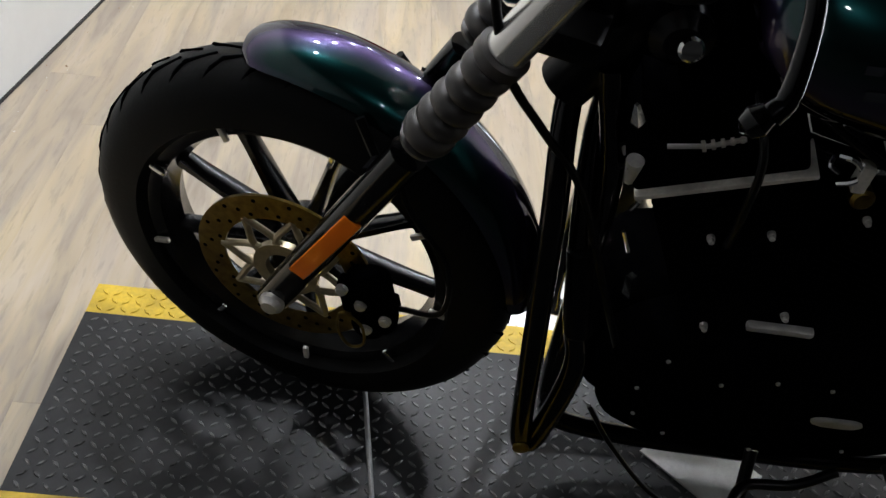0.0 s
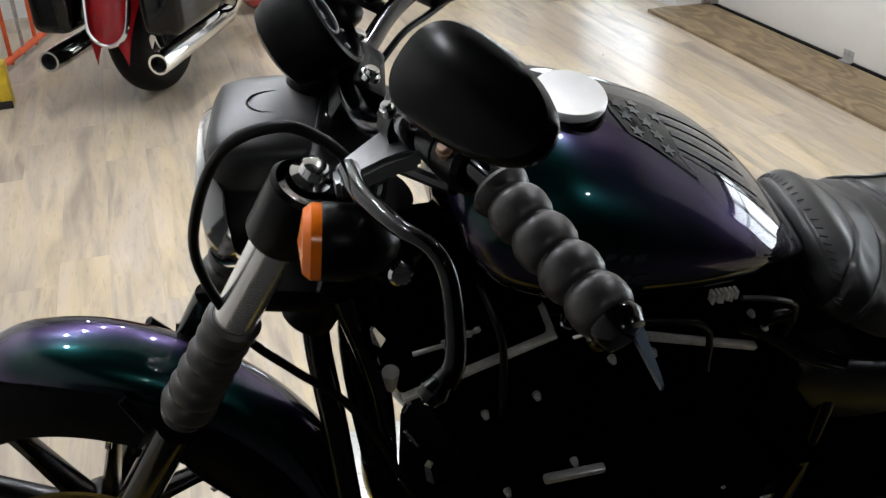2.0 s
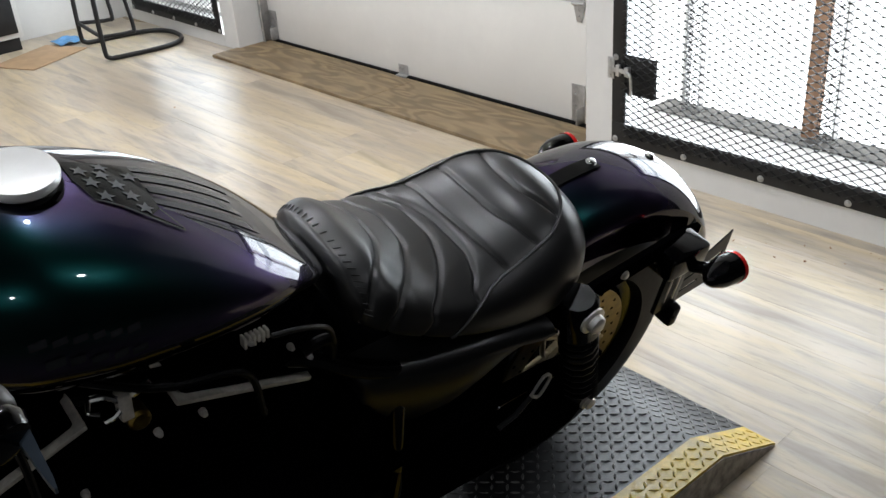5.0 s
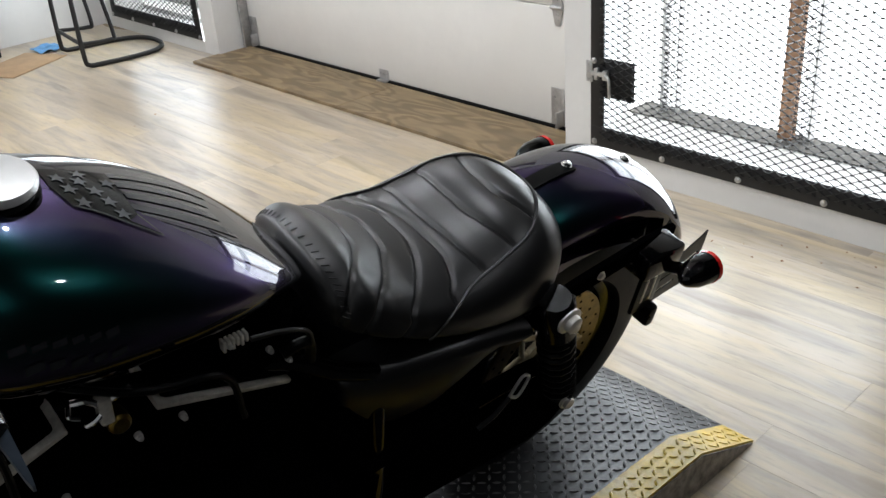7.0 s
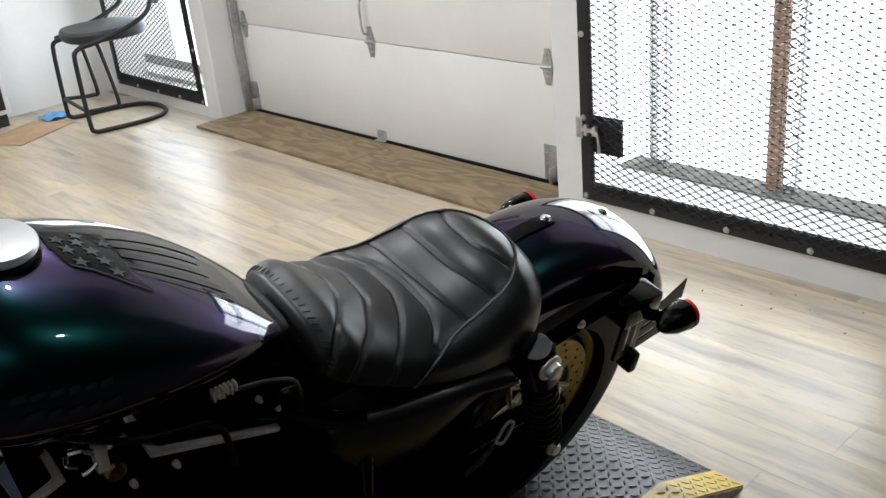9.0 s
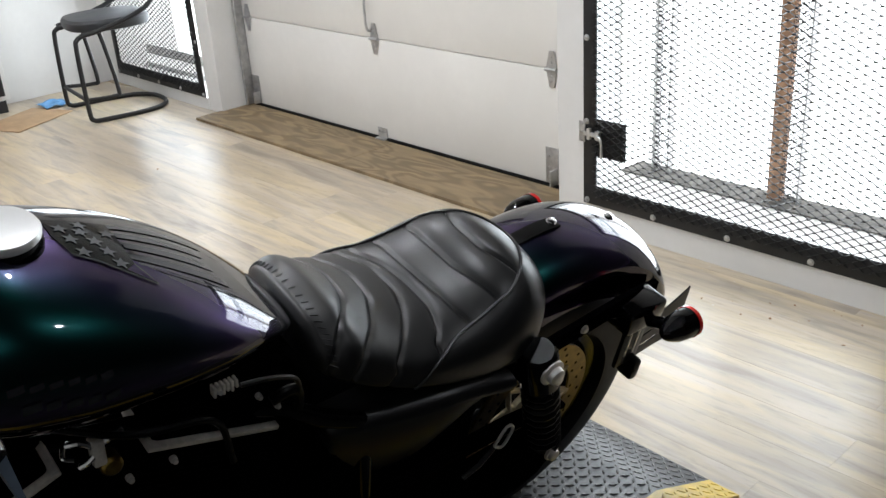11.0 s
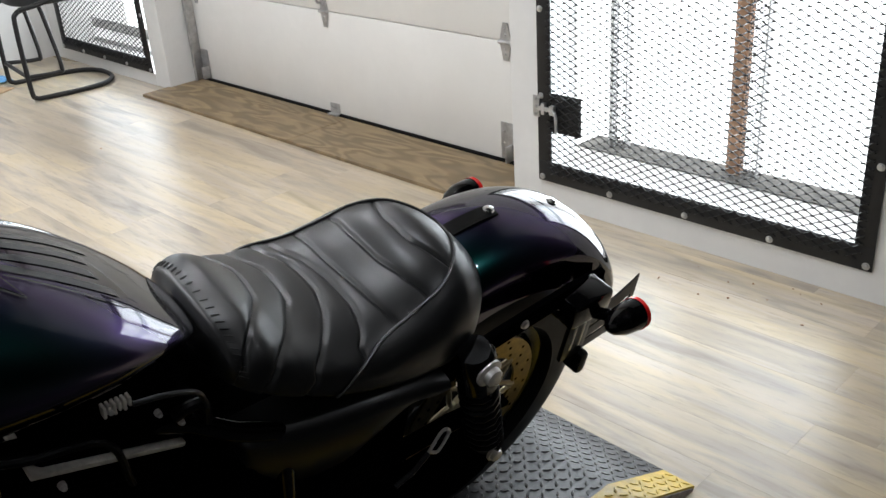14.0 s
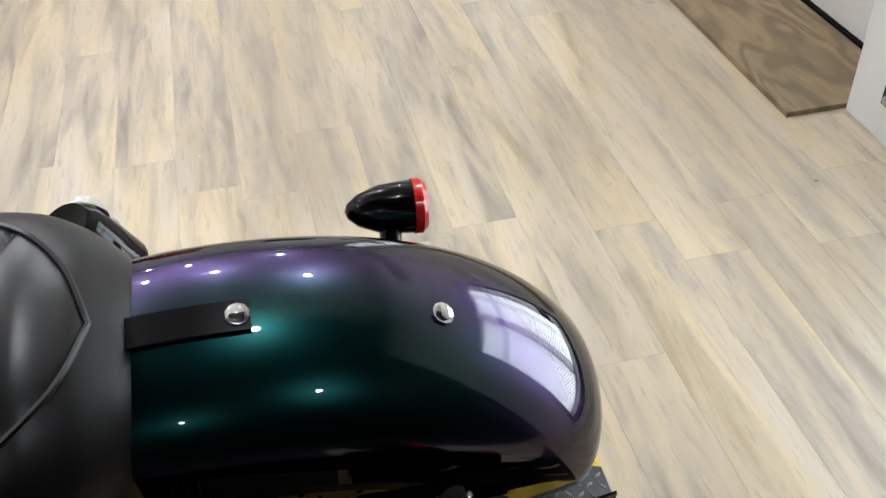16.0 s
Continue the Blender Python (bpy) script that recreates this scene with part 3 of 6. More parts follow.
def deck(bm, y0, y1):
    xs = [0, PL - RAMP, PL]
    loft(bm, [[V(x, y0, deck_z(x)), V(x, y1, deck_z(x)), V(x, y1, 0.0), V(x, y0, 0.0)] for x in xs])
    bmesh.ops.bevel(bm, geom=[e for e in bm.edges if e.calc_face_angle(0) > 0.3], offset=0.003, segments=2, affect="EDGES")
    return bm


def lozenges(bm, y0, y1, x0=0.01, x1=PL - 0.01, pitch=0.0225):
    """Raised lozenges, turned this way and that like chequer plate."""
    sl = math.atan2(PH - 0.006, RAMP)
    i = 0
    x = x0 + pitch / 2
    while x < x1:
        y, j = y0 + pitch / 2, 0
        while y < y1:
            a = radians(45 if (i + j) % 2 else -45)
            z = deck_z(x)
            tilt = 0 if x < PL - RAMP else -sl
            l, w, h = 0.0108, 0.0030, 0.0022
            ca, sa = math.cos(a), math.sin(a)
            ring = []
            for f, hh in ((1.0, 0.0002), (0.62, h)):
                q = []
                for px, py in ((l * f, 0), (l * 0.3 * f, w * f), (-l * 0.3 * f, w * f), (-l * f, 0), (-l * 0.3 * f, -w * f), (l * 0.3 * f, -w * f)):
                    dx, dy = px * ca - py * sa, px * sa + py * ca
                    q.append(bm.verts.new((x + dx, y + dy, z + hh + (0 if not tilt else -dx * math.tan(sl)))))
                ring.append(q)
            for k in range(6):
                bm.faces.new((ring[0][k], ring[0][(k + 1) % 6], ring[1][(k + 1) % 6], ring[1][k]))
            bm.faces.new(ring[1])
            y += pitch
            j += 1
        x += pitch
        i += 1
    return bm


part("deck", deck(bmesh.new(), PY, PW - PY), PLATE, lift)
tagged(part("deck_tread", lozenges(bmesh.new(), PY + 0.002, PW - PY - 0.002), TREADGLINT, lift, "raised tread lozenges, coloured lighter for their glint", False), kind="stuff")
for a, b in ((0, PY), (PW - PY, PW)):
    e = part("edge_strip", deck(bmesh.new(), a, b), YELLOW, lift, "yellow painted edge strip")
    tagged(part("strip_tread", lozenges(bmesh.new(), a + 0.002, b - 0.002), YELLOW, e, "raised yellow tread", False), kind="stuff")

RAW = worn("raw_steel", (0.30, 0.27, 0.235), 0.6, 0.2, 0.55, 40, 0.3)
bm = bmesh.new()
loft(bm, [[V(x, -0.0035, max(0.002, deck_z(x) - 0.005)), V(x, -0.0005, max(0.002, deck_z(x) - 0.005)), V(x, -0.0005, 0.0), V(x, -0.0035, 0.0)] for x in (0.0, PL - RAMP, PL - 0.01)])
part("flank", bm, RAW, lift, "bare grey steel flank", False)

# bare plate lying behind the platform
bm = bmesh.new()
box(bm, (0.37, 1.62, 0.0), (0.62, 1.93, 0.006), 0.001)
bare = thing("tread_plate", "bare aluminium tread plate on the floor", "plate")
part("sheet", bm, BARE, bare)
bm = bmesh.new()
for i in range(10):
    for j in range(12):
        q = Matrix.Translation((0.385 + i * 0.0245, 1.64 + j * 0.0245, 0.006)) @ Matrix.Rotation(radians(45 if (i + j) % 2 else -45), 4, "Z")
        loft(bm, [[q @ V(px * f, py * f, h) for px, py in ((0.011, 0), (0, 0.0034), (-0.011, 0), (0, -0.0034))] for f, h in ((1, 0.0002), (0.6, 0.002))])
tagged(part("sheet_tread", bm, BARE, bare, "raised tread marks"), kind="stuff")
# small bare pad and a thin rod on the deck
solid("steel_pad", box(bmesh.new(), (-0.065, -0.085, 0), (0.065, 0.085, 0.004), 0.001), BARE, "small bare steel pad lying on the lift deck", "pad", m=Matrix.Translation((0.684, 1.241, PH + 0.0024)) @ pose(0, 0, 0, 0, 0, 42))
solid("thin_rod", rod(bmesh.new(), (0.092, 1.365, PH + 0.008), (0.118, 1.10, PH + 0.008), 0.0045, 8), GALV, "thin grey rod lying on the lift deck", "rod")


# ---- motorcycle ----
BIKE = Matrix.Translation((-0.0585, 1.4168, 0.095)) @ pose(0, 0, 0, 0, 0, -3.9) @ pose(0, 0, 0, 18.5, 0, 0)
bike = thing("motorcycle", "black cruiser motorcycle with violet and green paint on its stand", "motorcycle", BIKE)
FA, RA = V(0.030, 0.030, 0.344), V(1.545, 0, 0.325)       # axles
RC = V(1.505, 0, 0.322)                                   # centre of the rear fender arc
up = V(0.5, 0, 0.866)                                     # steering axis
leg = V(0.427, -0.051, 0.903)                             # fork legs
STEER = Matrix.Translation((0.39, 0, 0.9)) @ pose(0, 0, 0, 1, 0, 0) @ Matrix.Rotation(radians(-16.5), 4, up) @ Matrix.Translation((-0.39, 0, -0.9))
# the handlebar set and the small fittings are laid out in a frame that leans less
FIT = Matrix.Translation((-0.06, 1.349, 0.095)) @ pose(0, 0, 0, 0, 0, -5) @ pose(0, 0, 0, 11, 0, 0)
FIT = BIKE.inverted() @ FIT
I4 = Matrix.Identity(4)


def tread(c, r_t, w_t, m, parent, n=34):
    """Slanted tread grooves as thin dark bars sunk in the crown."""
    bm = bmesh.new()
    for k in range(n):
        for s in (-1, 1):
            a = 2 * math.pi * (k + (0.5 if s > 0 else 0)) / n
            pts = []
            for f in (0.10, 0.30, 0.52, 0.74):
                aa = a + f * 0.20 - (0.10 if f < 0.2 else 0)
                ang = math.acos(min(0.999, f * 0.98))
                rr = r_t + 0.0008 - (r_t * 0.30) * (1 - math.sin(ang) ** 0.62) * 0.92
                pts.append(V(c[0] + rr * math.cos(aa), c[1] + s * f * w_t / 2 * 0.98, c[2] + rr * math.sin(aa)))
            tube(bm, pts, [0.0016, 0.0034, 0.0034, 0.0014], 5)
    return tagged(part("tread_groove", xf(bm, m), CAST, parent, "dark tread grooves"), kind="stuff")


def wheel(name, c, r_t, w_t, r_r, m, spokes, mate, weights=False):
    rim = [(-w_t * .36, r_r + .006), (-w_t * .36, r_r + .014), (-w_t * .30, r_r + .014), (-w_t * .27, r_r - .012), (0, r_r - .022), (w_t * .27, r_r - .012), (w_t * .30, r_r + .014),
           (w_t * .36, r_r + .014), (w_t * .36, r_r + .006), (w_t * .3, r_r - .018), (0, r_r - .032), (-w_t * .3, r_r - .018)]
    w = part(name, xf(lathe(bmesh.new(), c, (0, 1, 0), rim, 72, True), m), mate, bike, "gloss black cast wheel")
    prof = []
    for k in range(17):
        a = math.pi * (k / 16)
        prof.append((-math.cos(a) * w_t / 2 * (1 + 0.04 * math.sin(a)), r_r + 0.010 + (r_t - r_r - 0.010) * (math.sin(a) ** 0.62)))
    prof += [(w_t * .34, r_r), (-w_t * .34, r_r)]
    ty = part("tyre", xf(lathe(bmesh.new(), c, (0, 1, 0), prof, 96, True), m), RUBBER, w, "black rubber tyre with slanted grooves")
    if weights:
        tread(c, r_t, w_t, m, w)
    part("hub", xf(lathe(bmesh.new(), c, (0, 1, 0), [(-.055, 0), (-.055, .030), (-.04, .045), (-.02, .05), (.02, .05), (.04, .045), (.055, .030), (.055, 0)], 32), m), mate, w)
    for k in range(spokes):
        a = 2 * math.pi * (k + 0.91) / spokes
        bm = bmesh.new()
        rows = []
        d = V(math.cos(a), 0, math.sin(a))
        t = V(-math.sin(a), 0, math.cos(a))
        for f in (0, 0.25, 0.75, 1.0):
            rr = 0.04 + (r_r - 0.055) * f
            hw = 0.0125 - 0.0045 * f + (0.006 if f == 1 else 0)
            dep = 0.022 - 0.008 * f
            rows.append([Vector(c) + d * rr + t * (hw * sx) + V(0, dep * sy, 0) for sx, sy in ((-1, -.5), (-.5, -1), (.5, -1), (1, -.5), (1, .5), (.5, 1), (-.5, 1), (-1, .5))])
        loft(bm, rows)
        part("spoke", xf(bm, m), mate, w)
        if weights:
            q = Vector(c) + d * (r_r + 0.008) + V(0, -w_t * .36 - 0.002, 0)
            bm = bmesh.new()
            mm = Matrix.Translation(q) @ Matrix.Rotation(-a, 4, "Y")
            box(bm, (-0.030, -0.004, -0.0045), (0.012, 0.003, 0.0045), 0.0015, mm)
            box(bm, (0.006, -0.006, -0.013), (0.015, 0.003, 0.013), 0.002, mm)
            part("rim_tag", xf(bm, m), CHROME if k % 2 else ALLOY, w, "bright rim tag")
    return w


def brake_disc(c, y, r, m, parent):
    """A drilled ring on a carrier with curved arms."""
    bm = bmesh.new()
    lathe(bm, (c[0], c[1] + y, c[2]), (0, 1, 0), [(-.0025, r * .70), (-.0025, r), (.0025, r), (.0025, r * .70)], 72, True)
    d = part("brake_disc", xf(bm, m), DISC, parent, "gold brake disc with drilled holes")
    bm = bmesh.new()
    for k in range(45):
        a = 2 * math.pi * k / 45
        q = r * (0.76, 0.845, 0.93)[k % 3]
        lathe(bm, (c[0] + q * math.cos(a), c[1] + y, c[2] + q * math.sin(a)), (0, 1, 0), [(-.0031, 0), (-.0031, .0036), (.0031, .0036), (.0031, 0)], 8)
    tagged(part("drillings", xf(bm, m), CAST, d, "dark drilled holes"), kind="stuff")
    bm = bmesh.new()
    lathe(bm, (c[0], c[1] + y, c[2]), (0, 1, 0), [(-.006, r * .22), (-.006, r * .36), (.006, r * .36), (.006, r * .22)], 32, True)
    part("carrier", xf(bm, m), WEB, d, "polished disc carrier")
    for k in range(16):
        a = 2 * math.pi * (k // 2) / 8 + 0.3
        w = 0.34 if k % 2 else -0.34
        pts = [V(c[0] + q * math.cos(a + e * w), c[1] + y, c[2] + q * math.sin(a + e * w)) for q, e in ((r * .33, -.35), (r * .46, .25), (r * .60, .85), (r * .73, 1.15))]
        part("arm", xf(tube(bmesh.new(), smooth_path(pts, 3), 0.0055, 8), m), WEB, d, "polished carrier arm")
    return d


fw = wheel("front_wheel", FA, 0.343, 0.118, 0.247, STEER, 9, SIDEBLACK, True)
brake_disc(FA, -0.066, 0.146, STEER, fw)
rw = wheel("rear_wheel", RA, 0.327, 0.150, 0.203, I4, 9, SIDEBLACK)
brake_disc(RA + V(0.012, 0, 0.008), -0.055, 0.160, I4, rw)


# fork: sliders, rubber boots, bright tubes, clamps
FO = V(0.040, 0.030, 0.348)


def fork_at(s, y):
    return FO + V(0, y, 0) + leg * s


for y in (-0.112, 0.112):
    o = FO + V(0, y, 0)
    bm = bmesh.new()
    tube(bm, [fork_at(-0.035, y), fork_at(-0.03, y), fork_at(0.05, y), fork_at(0.41, y)], [0.018, 0.024, 0.025, 0.0245], 20)
    sl = part("fork_slider", xf(bm, STEER), GLOSS, bike, "black fork slider")
    bm = bmesh.new()
    lathe(bm, o + V(0, math.copysign(0.023, y), 0), (0, y, 0), [(0, .019), (.008, .019), (.012, .014), (.016, .012), (.016, 0)], 18)
    part("axle_nut", xf(bm, STEER), ALLOY, sl, "bright axle nut")
    bm = bmesh.new()
    prof = [(0.437, 0.026), (0.443, 0.028)]
    for k in range(5):
        s = 0.447 + k * 0.030
        q = 0.0325 - 0.0008 * k
        prof += [(s, q - 0.011), (s + 0.003, q - 0.006), (s + 0.008, q - 0.001), (s + 0.015, q), (s + 0.022, q - 0.001), (s + 0.027, q - 0.006)]
    prof += [(0.598, 0.026), (0.602, 0.030), (0.616, 0.030), (0.619, 0.024)]
    lathe(bm, o, leg, prof, 36)
    part("fork_boot", xf(bm, STEER), BOOT, bike, "ribbed dark rubber fork boot")
    part("fork_tube", xf(rod(bmesh.new(), fork_at(0.60, y), fork_at(0.80, y), 0.0235, 28), STEER), STEEL, bike, "bright steel fork tube")
    bm = bmesh.new()
    lathe(bm, o, leg, [(0.745, 0.031), (0.75, 0.034), (0.815, 0.034), (0.82, 0.03)], 28)
    fc = part("fork_clamp", xf(bm, STEER), SATIN, bike)
    bm = bmesh.new()
    lathe(bm, o, leg, [(0.818, 0.020), (0.828, 0.020), (0.832, 0.013), (0.842, 0.013), (0.845, 0.009), (0.845, 0)], 20)
    part("fork_cap", xf(bm, STEER), CHROME, fc, "bright fork cap")
for nm, s, hh in (("lower_clamp", 0.635, 0.018), ("upper_clamp", 0.785, 0.014)):
    bm = bmesh.new()
    box(bm, (FO.x + 0.005, FO.y - 0.105, FO.z - hh), (FO.x + 0.085, FO.y + 0.105, FO.z + hh), 0.012)
    part(nm, xf(bm, STEER @ Matrix.Translation(leg * s)), SATIN, bike)
part("steering_head", rod(bmesh.new(), (0.36, 0, 0.80), (0.455, 0, 0.99), 0.034, 20), SATIN, bike)
# amber reflector on the slider
rm = STEER @ Matrix.Translation(fork_at(0.190, -0.138)) @ Matrix.Rotation(radians(28), 4, "Y")
rf = part("reflector", box(bmesh.new(), (-0.013, -0.004, -0.080), (0.013, 0.003, 0.080), 0.002, rm), AMBER, bike, "long amber reflector")
part("reflector_back", box(bmesh.new(), (-0.016, 0.0035, -0.085), (0.016, 0.012, 0.085), 0.003, rm), SATIN, rf)
# caliper with hose
bm = bmesh.new()
cm = STEER @ Matrix.Translation(FA + V(0.142, -0.082, 0.018)) @ Matrix.Rotation(radians(-14), 4, "Y")
box(bm, (-0.032, -0.026, -0.062), (0.036, 0.026, 0.058), 0.020, cm, 4)
for pz in (-0.030, 0.022):
    lathe(bm, cm @ V(0.002, -0.020, pz), cm.to_3x3() @ V(0, -1, 0), [(0, .026), (.010, .026), (.015, .022), (.016, .012), (.013, .010), (.013, 0)], 24)
box(bm, (-0.046, -0.012, -0.030), (-0.026, 0.012, 0.036), 0.006, cm)
box(bm, (0.026, -0.020, -0.020), (0.046, 0.010, 0.014), 0.006, cm)
cal = part("brake_caliper", bm, CAST, bike, "black front brake caliper")
for px, pz in ((0.002, 0.022), (0.002, -0.030), (0.036, -0.004), (-0.022, 0.050)):
    part("caliper_bolt", bolt(bmesh.new(), cm @ V(px, -0.036, pz), cm.to_3x3() @ V(0, -1, 0), 0.007, 0.006), ALLOY, cal)
part("brake_hose", tube(bmesh.new(), smooth_path([cm @ V(0.05, -0.01, 0.0), cm @ V(0.12, -0.02, 0.02), cm @ V(0.14, -0.02, 0.12), cm @ V(0.10, -0.03, 0.26), cm @ V(0.17, -0.02, 0.40)], 6), 0.0045, 8), SATIN, cal, "thin black brake hose")
part("hose_loop", tube(bmesh.new(), smooth_path([cm @ V(x, -0.042, z) for x, z in ((-0.020, 0.008), (0.000, -0.017), (-0.005, -0.057), (-0.030, -0.067), (-0.042, -0.032), (-0.032, 0.003), (-0.020, 0.008))], 4), 0.0025, 6), DISC, cal, "thin brass wire loop")


def fender(name, c, a0, a1, table, m, mate, n=60, th=0.003, crown=0.62):
    """A fender: an arc with a rounded section; table rows: angle, half width, side drop, radius."""
    bm = bmesh.new()
    rings = []
    for k in range(n + 1):
        a = radians(a0 + (a1 - a0) * k / n)
        hw, drop, rr = lerp_table(table, math.degrees(a))
        row = []
        mm = 28
        for inner in (0, 1):
            for j in (range(mm + 1) if not inner else range(mm, -1, -1)):
                s = -1 + 2 * j / mm
                q = abs(s)
                ang = min(1.0, q / 0.66) * math.pi / 2 * 0.92
                rest = max(0, q - 0.66) / 0.34
                yy = math.sin(ang) * hw * 0.97 + rest * hw * 0.03
                dd = (1 - math.cos(ang)) * hw * crown + rest * drop
                rad = rr - dd - inner * th
                row.append(V(c[0] + rad * math.cos(a), c[1] + math.copysign(yy - inner * th * 0.8, s), c[2] + rad * math.sin(a)))
        rings.append(row)
    loft(bm, rings)
    return part(name, xf(bm, m), mate, bike)


ff = fender("front_fender", FA, 103, 7, [(6, 0.044, 0.006, 0.374), (14, 0.056, 0.008, 0.382), (45, 0.060, 0.010, 0.390), (80, 0.060, 0.008, 0.392), (95, 0.053, 0.006, 0.387), (101, 0.042, 0.004, 0.379), (103, 0.028, 0.003, 0.372)], STEER, FLIP)
tagged(ff, "violet and green front fender")
for s in (-1, 1):
    bm = bmesh.new()
    tube(bm, [fork_at(0.335, 0.112 * s) + V(-0.02, 0, 0.01), FA + V(0.13, 0.082 * s, 0.30), FA + V(0.10, 0.070 * s, 0.345)], 0.007, 8)
    part("fender_bracket", xf(bm, STEER), SATIN, ff)
REARF = [(31, 0.108, 0.056, 0.436), (33, 0.110, 0.060, 0.442), (60, 0.110, 0.060, 0.453), (90, 0.108, 0.062, 0.444), (125, 0.104, 0.07, 0.428)]
rfend = fender("rear_fender", RC, 125, 31, REARF, I4, FLIP, crown=0.52)
tagged(rfend, "dark violet and green rear fender")


def on_fender(a, y=0.0, lift=0.0):
    hw, drop, rr = lerp_table(REARF, a)
    rr = rr - (1 - math.sqrt(max(0, 1 - (y / hw) ** 2))) * hw * 0.52 + lift
    return V(RC.x + rr * math.cos(radians(a)), y, RC.z + rr * math.sin(radians(a)))


# seat strap with its bolt, and the plug behind it
bm = bmesh.new()
loft(bm, [[on_fender(a, y, l) for y, l in ((-0.014, 0.001), (0.014, 0.001), (0.014, 0.005), (-0.014, 0.005))] for a in (98, 95, 92, 89, 86, 83.5)])
strap = part("seat_strap", bm, SATIN, rfend, "black seat strap")
part("strap_bolt", bolt(bmesh.new(), on_fender(84.8, 0, 0.005), on_fender(84.8) - RC, 0.0075, 0.006), CHROME, rfend, "chrome acorn bolt")
part("fender_plug", bolt(bmesh.new(), on_fender(62.6, 0, 0.001), on_fender(62.6) - RC, 0.0078, 0.005), CHROME, rfend, "chrome plug")

# fender struts, plate bracket, rear turn signals
for s in (-1, 1):
    bm = bmesh.new()
    pts = [(1.36, 0.640, 0.146), (1.45, 0.648, 0.142), (1.535, 0.650, 0.138), (1.64, 0.646, 0.130), (1.71, 0.634, 0.122), (1.755, 0.618, 0.115)]
    dz = 0.0 if s < 0 else -0.05
    loft(bm, [[V(x, s * y, z - 0.022 + dz), V(x, s * (y + 0.010), z - 0.020 + dz), V(x, s * (y + 0.010), z + 0.018 + dz), V(x, s * y, z + 0.020 + dz)] for x, z, y in pts])
    st = part("fender_strut", bm, CAST, bike, "black fender strut")
    for x, z, y in ((1.519, 0.648, 0.149), (1.711, 0.636, 0.132), (1.40, 0.648, 0.155)):
        part("strut_bolt", bolt(bmesh.new(), (x, s * y, z + dz), (0, s, 0), 0.0065, 0.006), ALLOY, st)
    sc = V(1.680, -0.231, 0.643) if s < 0 else V(1.690, 0.190, 0.618)
    bm = bmesh.new()
    lathe(bm, sc, (1, 0.0, -0.06), [(-0.046, 0), (-0.043, 0.008), (-0.032, 0.017), (-0.010, 0.0255), (0.015, 0.028), (0.028, 0.0285), (0.030, 0.027)], 32)
    tube(bm, [sc + V(0.0, -s * 0.02, -0.010), sc + V(-0.005, -s * 0.06, -0.03), sc + V(-0.01, -s * 0.10, -0.04)], [0.012, 0.011, 0.012], 12)
    sg = part("rear_signal", bm, GLOSS, bike, "gloss black rear turn signal with a red lens")
    bm = bmesh.new()
    lathe(bm, sc, (1, 0.0, -0.06), [(0.026, 0.0295), (0.035, 0.0295), (0.040, 0.025), (0.042, 0)], 32)
    part("lens", bm, RED, sg, "red lens")
bm = bmesh.new()
box(bm, (1.615, -0.180, 0.600), (1.715, -0.120, 0.655), 0.01)
part("signal_mount", bm, GLOSS, bike)
spm = part("side_plate_mount", box(bmesh.new(), (1.645, -0.160, 0.49), (1.705, -0.150, 0.62), 0.003), SATIN, bike, "black plate mount with bright slots")
for x0 in (1.660, 1.682):
    part("slot", box(bmesh.new(), (x0, -0.1615, 0.515), (x0 + 0.006, -0.158, 0.595), 0.001), MACHINED, spm, "narrow bright slot")
part("mount_foot", box(bmesh.new(), (1.688, -0.176, 0.445), (1.712, -0.135, 0.495), 0.008), SATIN, spm)
bm = bmesh.new()
pl = [V(1.70, -0.146, 0.548), V(1.765, -0.143, 0.565), V(1.815, -0.141, 0.572), V(1.856, -0.139, 0.592)]
pb = [V(1.70, -0.146, 0.470), V(1.77, -0.143, 0.470), V(1.83, -0.141, 0.468), V(1.866, -0.139, 0.468)]
us, vs_ = [0.0, 0.10, 0.45, 0.55, 0.90, 1.0], [0.0, 0.34, 0.42, 0.68, 0.76, 1.0]


def plate_pt(u, v, dy):
    k = min(2, int(u * 3))
    f = u * 3 - k
    return pl[k].lerp(pl[k + 1], f).lerp(pb[k].lerp(pb[k + 1], f), v) + V(0, dy, 0)


grid = [[[bm.verts.new(plate_pt(u, v, dy)) for v in vs_] for u in us] for dy in (0.0, 0.003)]
cells = [(i, j) for i in range(5) for j in range(5) if not (j in (1, 3) and i in (1, 3))]
for i, j in cells:
    for g in grid:
        bm.faces.new((g[i][j], g[i + 1][j], g[i + 1][j + 1], g[i][j + 1]))
for e in [e for e in bm.edges if len(e.link_faces) == 1 and e.verts[0] in sum(grid[0], [])]:
    a, b = e.verts
    fa = [q for r0, r1 in zip(grid[0], grid[1]) for p, q in zip(r0, r1) if p == a][0]
    fb = [q for r0, r1 in zip(grid[0], grid[1]) for p, q in zip(r0, r1) if p == b][0]
    bm.faces.new((a, b, fb, fa))
part("plate_bracket", bm, SATIN, bike, "black slotted plate bracket", False)


def superpt(x, y0, zt, zb, hw, a, pt, pb, mid):
    zm = zb + (zt - zb) * mid
    c, s = math.cos(a), math.sin(a)
    p = pt if s > 0 else pb
    return V(x, y0 + math.copysign(abs(c) ** (2 / p), c) * hw, zm + math.copysign(abs(s) ** (2 / p), s) * ((zt - zm) if s > 0 else (zm - zb)))


